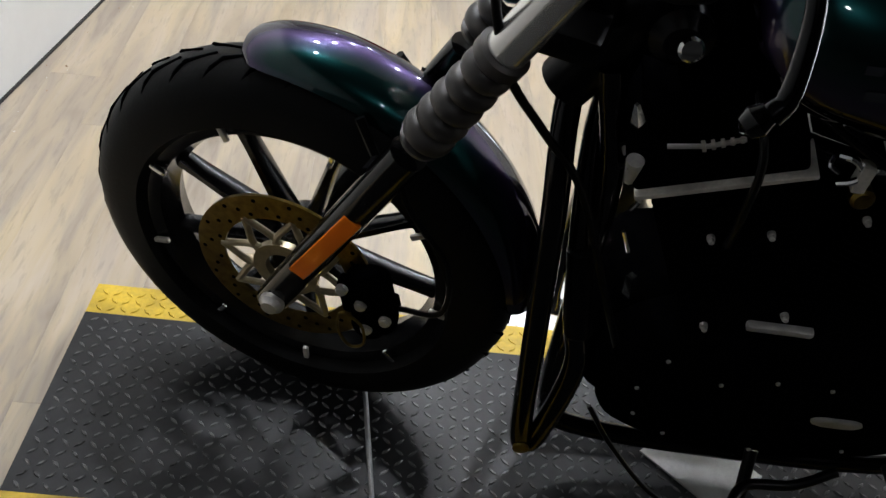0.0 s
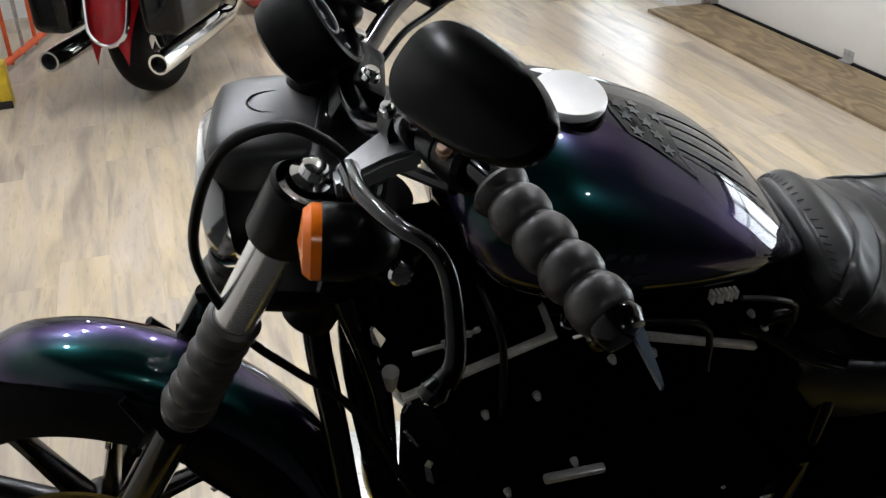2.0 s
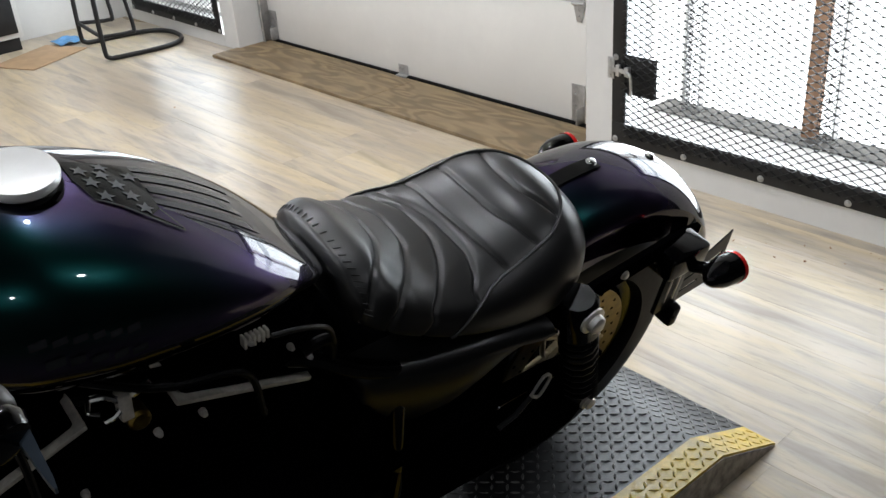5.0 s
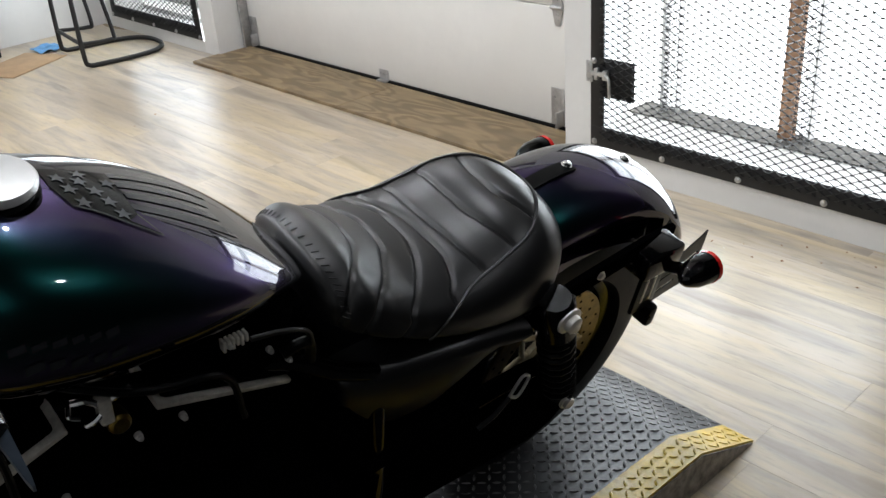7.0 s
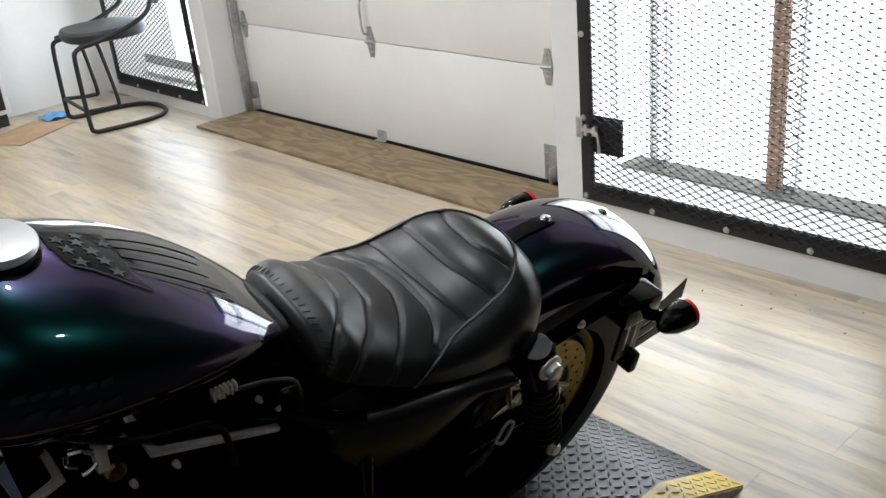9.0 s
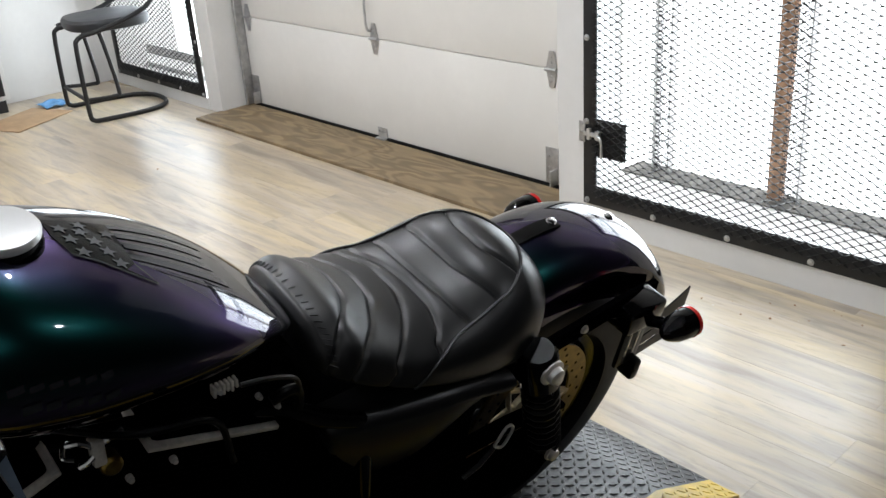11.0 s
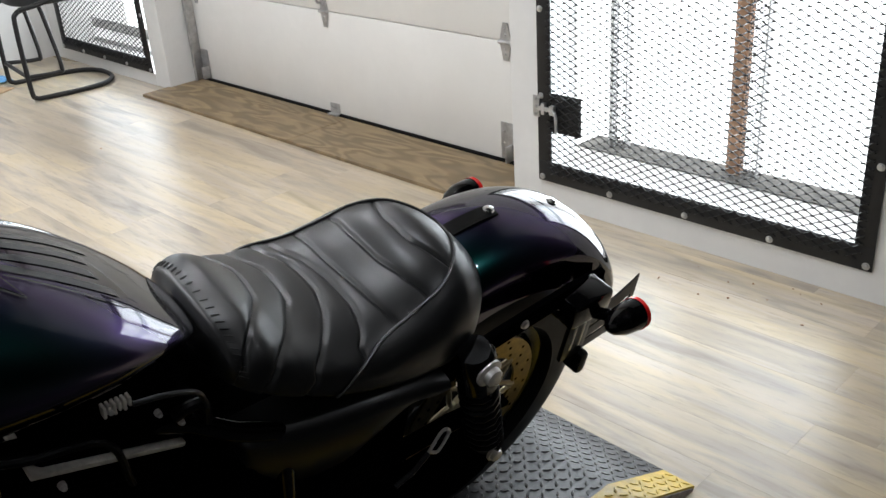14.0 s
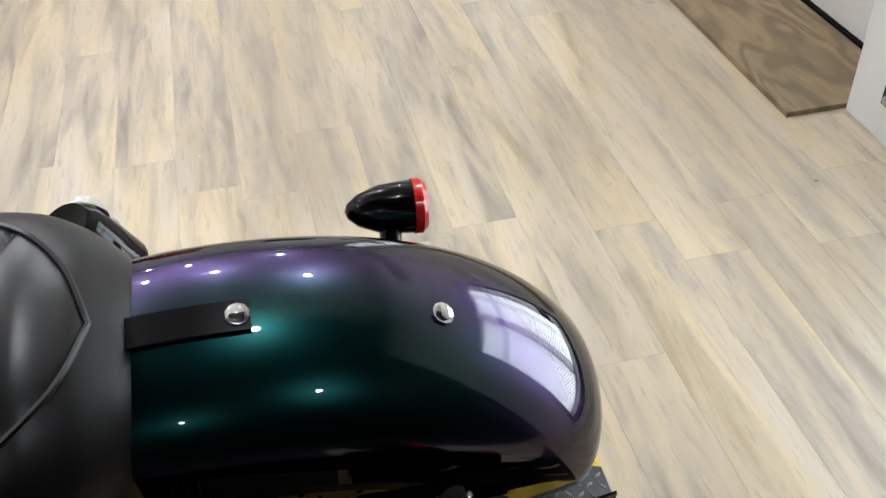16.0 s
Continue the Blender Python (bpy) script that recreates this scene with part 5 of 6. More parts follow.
loft(bm, [[V(x, -0.134, za), V(x, -0.126, za), V(x, -0.126, zb), V(x, -0.134, zb)] for x, za, zb in ((1.08, 0.24, 0.40), (1.25, 0.23, 0.405), (1.40, 0.215, 0.41), (1.48, 0.205, 0.405), (1.54, 0.225, 0.385), (1.575, 0.27, 0.35))])
part("belt_skirt", bm, CAST, bike, "black lower belt cover")
# foot controls
part("foot_peg", tube(bmesh.new(), [(0.93, -0.17, 0.29), (0.945, -0.24, 0.285), (0.955, -0.30, 0.285)], [0.012, 0.016, 0.016], 12), RUBBER, bike, "black rubber foot peg")
part("shift_lever", tube(bmesh.new(), smooth_path([(0.86, -0.18, 0.27), (0.80, -0.20, 0.25), (0.73, -0.21, 0.25), (0.70, -0.25, 0.25)], 5), 0.008, 10), SATIN, bike, "black shift lever")
part("side_stand", tube(bmesh.new(), smooth_path([(0.80, -0.13, 0.16), (0.79, -0.22, 0.075), (0.775, -0.285, 0.0), (0.74, -0.29, -0.047)], 4), 0.011, 10), SATIN, bike, "black side stand")
part("linkage", tube(bmesh.new(), [(1.24, -0.165, 0.435), (1.27, -0.17, 0.452), (1.30, -0.17, 0.475)], 0.0045, 8), IRON, bike, "dark linkage rod")
part("linkage_clip", tube(bmesh.new(), smooth_path([(1.305, -0.165, 0.47), (1.33, -0.165, 0.50), (1.345, -0.165, 0.49), (1.325, -0.165, 0.46), (1.305, -0.165, 0.47)], 4), 0.003, 6), ALLOY, bike)
part("wiring", tube(bmesh.new(), smooth_path([(0.92, -0.12, 0.735), (0.945, -0.122, 0.742), (0.965, -0.115, 0.725), (0.97, -0.10, 0.66)], 5), 0.008, 8), SATIN, bike, "black wiring loom")
part("fuel_line", tube(bmesh.new(), smooth_path([(0.865, -0.115, 0.842), (0.905, -0.118, 0.835), (0.945, -0.116, 0.812), (0.962, -0.110, 0.770)], 5), 0.0035, 8), VISOR, bike, "thin dark fuel line")
part("drain_hose", tube(bmesh.new(), smooth_path([(0.50, -0.12, 0.26), (0.55, -0.15, 0.20), (0.64, -0.18, 0.12), (0.78, -0.19, 0.06), (0.95, -0.18, 0.06)], 6), 0.004, 8), SATIN, bike, "thin black hose")

# shocks
for s in (-1, 1):
    a, b = V(1.389, 0.168 * s, 0.656), V(1.490, 0.160 * s, 0.370)
    d = (b - a)
    sh = part("shock", rod(bmesh.new(), a, b, 0.020, 16), SATIN, bike, "black coil shock absorber")
    bm = bmesh.new()
    pts = []
    for k in range(9 * 12 + 1):
        t0 = 0.26 + 0.66 * k / (9 * 12)
        u, w = ring_frame(d)
        q = 2 * math.pi * k / 12
        pts.append(a + d * t0 + (u * math.cos(q) + w * math.sin(q)) * 0.029)
    part("spring", tube(bm, pts, 0.0062, 8), SATIN, sh, "black coil spring")
    bm = bmesh.new()
    lathe(bm, a, d, [(-0.032, 0.0), (-0.032, 0.026), (-0.022, 0.033), (0.02, 0.036), (0.055, 0.037), (0.062, 0.030), (0.062, 0)], 24)
    part("shock_cover", bm, GLOSS, sh, "gloss black shock cover")
    bm = bmesh.new()
    lathe(bm, a + V(0, s * 0.030, 0), (0, s, 0), [(0, 0.024), (0.004, 0.024), (0.006, 0.016), (0.016, 0.015), (0.019, 0.010), (0.019, 0)], 18)
    part("shock_bolt", bm, ALLOY, sh, "bright shock bolt")
    part("stud", bolt(bmesh.new(), a + V(0.018, s * 0.034, -0.024), (0, s, 0), 0.008, 0.006), ALLOY, sh)
    part("lower_bolt", bolt(bmesh.new(), b + V(0, s * 0.024, 0), (0, s, 0), 0.012, 0.010), ALLOY, sh)

# exhaust on the far side
part("exhaust", tube(bmesh.new(), smooth_path([(0.60, 0.12, 0.60), (0.52, 0.16, 0.45), (0.62, 0.19, 0.26), (0.95, 0.20, 0.24), (1.3, 0.20, 0.26), (1.85, 0.20, 0.30)], 6), 0.040, 16), SATIN, bike, "black exhaust pipe")

# headlight with its visor shell
hd = V(-1, 0.16, -0.05)
hc = V(0.330, 0.02, 0.938)
bm = bmesh.new()
lathe(bm, hc, hd, [(-0.085, 0.0), (-0.085, 0.035), (-0.07, 0.06), (-0.03, 0.078), (0.03, 0.083), (0.036, 0.083)], 40)
hl = part("headlight", bm, SATIN, bike, "black headlight with a chrome ring")
bm = bmesh.new()
lathe(bm, hc, hd, [(0.026, 0.083), (0.028, 0.090), (0.045, 0.091), (0.055, 0.086), (0.050, 0.077), (0.040, 0.077)], 44)
part("bezel", bm, CHROME, hl, "chrome headlight ring")
bm = bmesh.new()
lathe(bm, hc, hd, [(0.042, 0.078), (0.058, 0.066), (0.070, 0.035), (0.073, 0)], 36)
part("lens", bm, ALLOY, hl, "clear headlight lens")
bm = bmesh.new()
vis = Matrix.Translation((0.357, 0.02, 1.014)) @ pose(0, 0, 0, 0, 3, -9)
VS = [(-0.075, 0.008, 0.058), (-0.070, 0.018, 0.070), (-0.04, 0.026, 0.080), (0.0, 0.030, 0.082), (0.05, 0.028, 0.076), (0.085, 0.016, 0.058), (0.09, 0.008, 0.050)]
loft(bm, [[vis @ superpt(x, 0, zt, -0.045, hw, 2 * math.pi * k / 32, 3.2, 5, 0.55) for k in range(32)] for x in [-0.075 + 0.165 * j / 24 for j in range(25)] for zt, hw in [lerp_table(VS, x)]])
visor = part("visor", bm, VISOR, hl, "satin black headlight visor")
part("visor_ring", tube(bmesh.new(), [vis @ V(-0.005 + 0.030 * math.cos(q), 0.022 * math.sin(q), 0.0285 - 0.0006 * abs(math.cos(q))) for q in [2 * math.pi * k / 32 for k in range(32)]], 0.0012, 5, False, True), GLOSS, visor)

# speedometer
sd = V(0.84, -0.09, 0.53).normalized()
sc = V(0.395, 0.015, 1.125)
bm = bmesh.new()
lathe(bm, sc, sd, [(-0.040, 0), (-0.040, 0.034), (-0.034, 0.045), (-0.02, 0.050), (0.018, 0.0530), (0.020, 0.0545), (0.029, 0.0545), (0.031, 0.050), (0.024, 0.047), (0.020, 0.047)], 44)
sp = part("speedometer", bm, SATIN, bike, "black round speedometer")
part("dial", lathe(bmesh.new(), sc, sd, [(0.020, 0.0475), (0.0202, 0)], 36), GLASS, sp, "dark dial glass")
u, w = ring_frame(sd)
for k in range(9):
    a = radians(-130 + 260 * k / 8)
    d0 = u * math.cos(a) + w * math.sin(a)
    part("dial_mark", rod(bmesh.new(), sc + sd * 0.0208 + d0 * 0.036, sc + sd * 0.0208 + d0 * 0.043, 0.0010, 5), WHITE, sp)
part("dial_ring", tube(bmesh.new(), [sc + sd * 0.0208 - u * 0.012 + (u * math.cos(q) + w * math.sin(q)) * 0.022 for q in [2 * math.pi * k / 30 for k in range(30)]], 0.0012, 5, False, True), ALLOY, sp)
part("riser", box(bmesh.new(), (-0.022, -0.05, -0.05), (0.022, 0.05, 0.05), 0.01, Matrix.Translation((0.43, 0.01, 1.04)) @ pose(0, 0, 0, 0, 30, -9)), SATIN, bike, "black handlebar riser")
for yy in (-0.035, 0.045):
    part("riser_bolt", bolt(bmesh.new(), (0.448, yy, 1.095), (0.4, 0, 1), 0.008, 0.008), CHROME, bike)

# handlebar
barL = [(0.43, 0.0, 1.075), (0.428, -0.09, 1.085), (0.43, -0.18, 1.125), (0.448, -0.27, 1.175), (0.468, -0.36, 1.203), (0.512, -0.482, 1.184)]
barR = [(0.43, 0.0, 1.075), (0.462, 0.07, 1.070), (0.50, 0.15, 1.066), (0.54, 0.215, 1.060), (0.585, 0.262, 1.055), (0.637, 0.297, 1.05), (0.72, 0.352, 1.042)]
bar = part("handlebar", tube(bmesh.new(), smooth_path(barL[::-1] + barR[1:], 5), 0.0115, 14), GLOSS, bike, "black handlebar")


STEELBLUE = worn("blue_steel", (0.10, 0.13, 0.17), 0.3, 0.6, 0.2, 20, 0.02)


def grip(a, b):
    a, b = Vector(a), Vector(b)
    d = (b - a)
    prof = [(0, 0.0), (0, 0.018), (0.004, 0.021), (0.01, 0.019)]
    for k in range(4):
        for f, r in ((0.05, 0.0160), (0.12, 0.0180), (0.32, 0.0203), (0.56, 0.0210), (0.80, 0.0200), (0.95, 0.0180), (1.0, 0.0160)):
            prof.append((0.012 + (d.length - 0.012) * (k + f) / 4, r))
    lathe(bm := bmesh.new(), a, d, prof + [(d.length, 0)], 28)
    g = part("grip", bm, BOOT, bar, "ribbed dark rubber grip")
    bm = bmesh.new()
    lathe(bm, b, d, [(0, 0.0), (0, 0.017), (0.006, 0.018), (0.014, 0.014), (0.018, 0)], 20)
    be = part("bar_end", bm, GLOSS, bar, "black bar end cap")
    u = (d.normalized() + V(-0.28, 0.0, -0.08)).normalized()
    v = V(u.y, -u.x, 0).normalized()
    tip = b + V(0.012, 0, 0.0)
    bm = bmesh.new()
    loft(bm, [[tip + u * s + v * h - V(0, 0, 0.0022), tip + u * s - v * h - V(0, 0, 0.0022), tip + u * s - v * h + V(0, 0, 0.0022), tip + u * s + v * h + V(0, 0, 0.0022)] for s, h in ((0.0, 0.004), (0.008, 0.0042), (0.042, 0.0018), (0.048, 0.0008))])
    part("blade", bm, STEELBLUE, be, "thin bluish blade on the bar end")


grip((0.476, -0.390, 1.204), (0.518, -0.500, 1.178))
grip((0.625, 0.290, 1.052), (0.72, 0.352, 1.042))
# left switch box, perch, clutch lever
hs = V(0.018, -0.083, 0.014).normalized()
sw = part("switch_box", lathe(bmesh.new(), (0.456, -0.302, 1.190), hs, [(0, 0.0), (0, 0.016), (0.003, 0.020), (0.030, 0.0215), (0.032, 0.019), (0.034, 0.0215), (0.062, 0.020), (0.066, 0.016), (0.066, 0)], 24), SATIN, bar, "black rounded switch housing")
part("switch", box(bmesh.new(), (-0.010, -0.012, 0.016), (0.010, 0.010, 0.026), 0.003, Matrix.Translation((0.465, -0.340, 1.197)) @ pose(0, 0, 0, 0, 20, 20)), CAST, sw)
part("switch_button", bolt(bmesh.new(), (0.450, -0.352, 1.212), (-0.4, -0.3, 0.9), 0.005, 0.006), worn("tan_knob", (0.36, 0.22, 0.14), 0.4, 0.2, 0.2, 20, 0.0), sw, "small tan button")
for q in ((0.452, -0.318, 1.210), (0.470, -0.372, 1.222)):
    part("housing_screw", bolt(bmesh.new(), q, (-0.3, -0.1, 1), 0.0035, 0.004), CHROME, sw)
part("bar_clamp", lathe(bmesh.new(), (0.440, -0.238, 1.166), hs, [(0, 0.013), (0, 0.020), (0.022, 0.020), (0.022, 0.013)], 20), SATIN, bar)
for q in ((0.428, -0.250, 1.186), (0.448, -0.256, 1.192)):
    part("clamp_bolt", bolt(bmesh.new(), q, (-0.3, -0.1, 1), 0.0045, 0.006), CHROME, bar, "bright clamp bolt")
bm = bmesh.new()
loft(bm, [[V(x, y + dy, z + dz) for dy, dz in ((-hw, -0.010), (hw, -0.010), (hw, 0.010), (-hw, 0.010))] for x, y, z, hw in ((0.450, -0.255, 1.152, 0.020), (0.425, -0.262, 1.154, 0.022), (0.400, -0.275, 1.150, 0.018), (0.380, -0.285, 1.146, 0.012))])
bmesh.ops.bevel(bm, geom=bm.edges[:], offset=0.004, segments=2, affect="EDGES")
perch = part("lever_perch", bm, worn("perch_grey", (0.24, 0.24, 0.245), 0.35, 0.6, 0.2, 20, 0.05), bar, "grey metal clutch perch")
bm = bmesh.new()
pts = smooth_path([(0.392, -0.280, 1.155), (0.394, -0.330, 1.168), (0.410, -0.385, 1.178), (0.428, -0.413, 1.178), (0.436, -0.430, 1.160), (0.434, -0.455, 1.118), (0.425, -0.462, 1.104)], 4)
tube(bm, pts, [0.009 - 0.003 * math.sin(math.pi * k / (len(pts) - 1)) for k in range(len(pts))], 10)
part("clutch_lever", bm, GLOSS, bar, "gloss black clutch lever")
part("lever_ball", lathe(bmesh.new(), (0.418, -0.464, 1.100), (-0.6, -0.2, -0.6), [(-0.012, 0), (-0.008, 0.008), (0, 0.011), (0.008, 0.008), (0.012, 0)], 14), GLOSS, bar)
part("clutch_cable", tube(bmesh.new(), smooth_path([(0.395, -0.262, 1.150), (0.375, -0.25, 1.166), (0.345, -0.235, 1.172), (0.300, -0.205, 1.138), (0.268, -0.175, 1.060), (0.258, -0.155, 0.976), (0.288, -0.13, 0.854), (0.336, -0.12, 0.778), (0.40, -0.11, 0.684), (0.47, -0.11, 0.50), (0.55, -0.13, 0.30)], 6), 0.0052, 10), SATIN, bar, "black clutch cable")
part("control_cable", tube(bmesh.new(), smooth_path([(0.47, -0.30, 1.14), (0.43, -0.18, 1.09), (0.42, -0.10, 1.02), (0.45, -0.07, 0.90), (0.50, -0.06, 0.82)], 5), 0.006, 8), SATIN, bar)
part("throttle_cable", tube(bmesh.new(), smooth_path([(0.60, 0.255, 1.03), (0.565, 0.225, 1.025), (0.517, 0.179, 1.02), (0.46, 0.12, 0.98), (0.43, 0.08, 0.92), (0.47, 0.05, 0.84)], 5), 0.0045, 8), SATIN, bar)
# right controls
part("switch_box", box(bmesh.new(), (-0.028, -0.038, -0.026), (0.028, 0.038, 0.026), 0.009, Matrix.Translation((0.588, 0.264, 1.055)) @ pose(0, 0, 0, 0, 0, -57), 3), SATIN, bar, "black switch box")
part("brake_reservoir", box(bmesh.new(), (-0.035, -0.03, -0.024), (0.035, 0.03, 0.028), 0.008, Matrix.Translation((0.488, 0.230, 1.083)) @ pose(0, 0, 0, 0, 0, -57), 2), GLOSS, bar, "black brake reservoir")
part("brake_lever", tube(bmesh.new(), smooth_path([(0.50, 0.265, 1.065), (0.54, 0.315, 1.06), (0.60, 0.365, 1.05), (0.68, 0.405, 1.04)], 4), 0.007, 10), GLOSS, bar, "gloss black brake lever")


# mirrors
def mirror(c, long, flat, size, stem):
    c, l, n = Vector(c), Vector(long).normalized(), Vector(flat).normalized()
    n = (n - l * n.dot(l)).normalized()
    s = n.cross(l)
    bm = bmesh.new()
    rows = []
    for f, q in ((-1.0, 0.86), (-0.8, 0.97), (-0.2, 1.0), (0.35, 0.93), (0.75, 0.70), (1.0, 0.25)):
        ring = []
        for k in range(40):
            a = 2 * math.pi * k / 40
            ca, sa = math.cos(a), math.sin(a)
            wide = 1.0 - 0.22 * ca
            ring.append(c + l * (math.copysign(abs(ca) ** 0.75, ca) * size[0] * q) + s * (math.copysign(abs(sa) ** 0.8, sa) * size[1] * q * wide) + n * f * size[2])
        rows.append(ring)
    loft(bm, rows)
    mr = part("mirror", bm, MIRRORBLACK, bar, "black teardrop mirror")
    return part("mirror_stem", tube(bmesh.new(), smooth_path(stem, 5), 0.006, 10), GLOSS, bar)


mirror((0.450, -0.413, 1.290), (0.52, -0.84, -0.12), (-0.62, -0.30, 0.72), (0.060, 0.033, 0.013), [(0.445, -0.265, 1.160), (0.430, -0.300, 1.20), (0.425, -0.35, 1.245), (0.440, -0.395, 1.272)])
mirror((0.478, 0.30, 1.195), (0.45, 0.85, 0.0), (-0.8, 0.1, 0.35), (0.076, 0.042, 0.015), [(0.488, 0.235, 1.10), (0.478, 0.25, 1.14), (0.476, 0.285, 1.165)])

# front turn signals
for c, s in ((V(0.362, -0.308, 1.112), -1), (V(0.420, 0.235, 1.040), 1)):
    bm = bmesh.new()
    lathe(bm, c, (1, -0.12, -0.1), [(0.0, 0.029), (0.004, 0.031), (0.026, 0.030), (0.048, 0.023), (0.060, 0.010), (0.063, 0)], 32)
    sg = part("front_signal", bm, SATIN, bar, "black front turn signal with an amber lens")
    part("lens", lathe(bmesh.new(), c, (1, -0.12, -0.1), [(0.004, 0.030), (-0.006, 0.030), (-0.012, 0.025), (-0.016, 0)], 32), AMBER, bar, "amber signal lens")
    part("signal_stem", tube(bmesh.new(), [c + V(0.03, 0, 0), c + V(0.045, -s * 0.03, 0.03), (0.455, s * 0.24, 1.14) if s < 0 else (0.50, 0.19, 1.055)], 0.009, 10), SATIN, bar)


LOOSE = {"handlebar", "headlight", "speedometer", "riser", "riser_bolt", "engine_guard", "guard_cap", "guard_clamp", "fuel_fitting", "fitting_block", "fuel_plug", "clamp_tooth",
         "horn", "spark_lead", "coil_cover", "linkage", "linkage_clip", "wiring", "drain_hose", "foot_peg", "shift_lever"}
for ob in bike.children:
    if ob.name.split(".")[0] in LOOSE:
        for q in (ob, *ob.children_recursive):
            q.data.transform(FIT)

# ---- loose things in the room ----
def chair():
    """A cantilever armchair: bent black tube, padded seat and back."""
    g = thing("cantilever_chair", "black tubular steel chair with a padded black seat and back", "chair", Matrix.Translation((2.715, 5.55, 0)) @ pose(0, 0, 0, 0, 0, 172))
    r = 0.0135
    for s in (-1, 1):
        part("leg", tube(bmesh.new(), smooth_path([(0.19, 0.20 * s, 0.495), (0.235, 0.215 * s, 0.48), (0.252, 0.22 * s, 0.42), (0.258, 0.235 * s, 0.08), (0.24, 0.235 * s, 0.022), (0.18, 0.235 * s, 0.0145)], 5), r, 10), IRON, g)
        part("brace", tube(bmesh.new(), smooth_path([(0.10, 0.18 * s, 0.49), (0.09, 0.19 * s, 0.42), (0.06, 0.20 * s, 0.16), (0.09, 0.205 * s, 0.13), (0.25, 0.225 * s, 0.14)], 5), r * 0.85, 10), IRON, g)
        part("arm", tube(bmesh.new(), smooth_path([(0.22, 0.235 * s, 0.50), (0.10, 0.25 * s, 0.52), (-0.10, 0.26 * s, 0.58), (-0.22, 0.25 * s, 0.66), (-0.26, 0.23 * s, 0.86)], 5), r, 10), IRON, g)
    ring = [(0.18, 0.235, 0.0145), (0.0, 0.24, 0.0145), (-0.15, 0.21, 0.0145), (-0.23, 0.12, 0.0145), (-0.25, 0.0, 0.0145), (-0.23, -0.12, 0.0145), (-0.15, -0.21, 0.0145), (0.0, -0.24, 0.0145), (0.18, -0.235, 0.0145)]
    part("base_loop", tube(bmesh.new(), smooth_path(ring, 5), r, 10), IRON, g)
    part("cross_bar", rod(bmesh.new(), (0.255, -0.225, 0.14), (0.255, 0.225, 0.14), r * 0.85, 10), IRON, g)
    bm = bmesh.new()
    loft(bm, [[V(0.235 * f * math.copysign(abs(math.cos(q)) ** 0.7, math.cos(q)), 0.225 * f * math.copysign(abs(math.sin(q)) ** 0.7, math.sin(q)), z) for q in [2 * math.pi * k / 40 for k in range(40)]] for z, f in ((0.50, 0.90), (0.505, 0.97), (0.52, 1.0), (0.55, 1.0), (0.565, 0.95), (0.572, 0.80), (0.574, 0.3))])
    part("seat", bm, SEATFAB, g, "dark padded seat")
    bm = bmesh.new()
    rows = []
    for k in range(13):
        y = -0.22 + 0.44 * k / 12
        x = -0.265 - 0.03 * math.cos(y / 0.22 * math.pi / 2)
        rows.append([V(x + dx, y, z) for dx, z in ((0.02, 0.665), (-0.02, 0.66), (-0.035, 0.69), (-0.05, 0.90), (-0.03, 0.93), (0.005, 0.92), (0.02, 0.88))])
    part("backrest", loft(bm, rows), SEATFAB, g, "curved padded back")
    return g


chair()

# cardboard, blue rag and cables by the stool
CARD = worn("cardboard", (0.42, 0.28, 0.16), 0.8, 0.0, 0.2, 10, 0.1)
solid("cardboard_sheet", box(bmesh.new(), (-0.22, -0.16, 0.0), (0.22, 0.16, 0.006), 0.002), CARD, "flat piece of brown cardboard on the floor", "cardboard", m=Matrix.Translation((2.22, 5.80, 0.001)) @ pose(0, 0, 0, 0, 0, 25))
bm = bmesh.new()
bmesh.ops.create_grid(bm, x_segments=16, y_segments=16, size=0.08)
for v in bm.verts:
    v.co.z = 0.012 + 0.022 * (noise.noise(v.co * 22) + 0.6) * (1 - (v.co.xy.length / 0.12) ** 2 * 0.8)
bmesh.ops.solidify(bm, geom=bm.faces[:], thickness=0.003)
solid("blue_rag", bm, worn("blue_cloth", (0.12, 0.30, 0.55), 0.9, 0.0, 0.25, 30, 0.2), "crumpled blue cloth on the floor", "cloth", m=Matrix.Translation((2.47, 5.98, 0.0)))

# dark cabinet front by the far wall
g = thing("tool_cabinet", "dark cabinet with black drawer fronts against the far wall", "cabinet", Matrix.Translation((1.95, 6.06, 0)))
part("carcass", box(bmesh.new(), (-0.30, 0.0, 0.08), (0.30, 0.22, 0.9), 0.006), WHITE, g)
part("plinth", box(bmesh.new(), (-0.28, 0.03, 0.0), (0.28, 0.20, 0.08), 0.003), IRON, g)
for k in range(3):
    part("drawer", box(bmesh.new(), (-0.27, -0.012, 0.11 + 0.26 * k), (0.27, 0.0, 0.34 + 0.26 * k), 0.004), IRON, g)

# yellow cable on the partition
CABLE = worn("yellow_cable", (0.52, 0.60, 0.05), 0.5, 0.0, 0.15, 20, 0.0)
cb = thing("extension_cord", "thin yellow green cord hanging on the white partition", "cable")
part("cord", tube(bmesh.new(), smooth_path([(-0.76, 3.975, 1.2), (-0.745, 3.972, 0.80), (-0.752, 3.970, 0.50), (-0.748, 3.95, 0.34), (-0.79, 3.75, 0.20), (-0.825, 3.60, 0.11), (-0.868, 3.338, 0.019)], 6), 0.006, 8), CABLE, cb)
part("loop", tube(bmesh.new(), smooth_path([(-0.745, 3.970, 0.62), (-0.71, 3.968, 0.58), (-0.67, 3.968, 0.60), (-0.655, 3.970, 0.72)], 5), 0.006, 8), CABLE, cb)
ob = thing("wall_socket", "black socket box with a wooden backing board on the partition", "socket", Matrix.Translation((-0.74, 3.98, 0.60)))
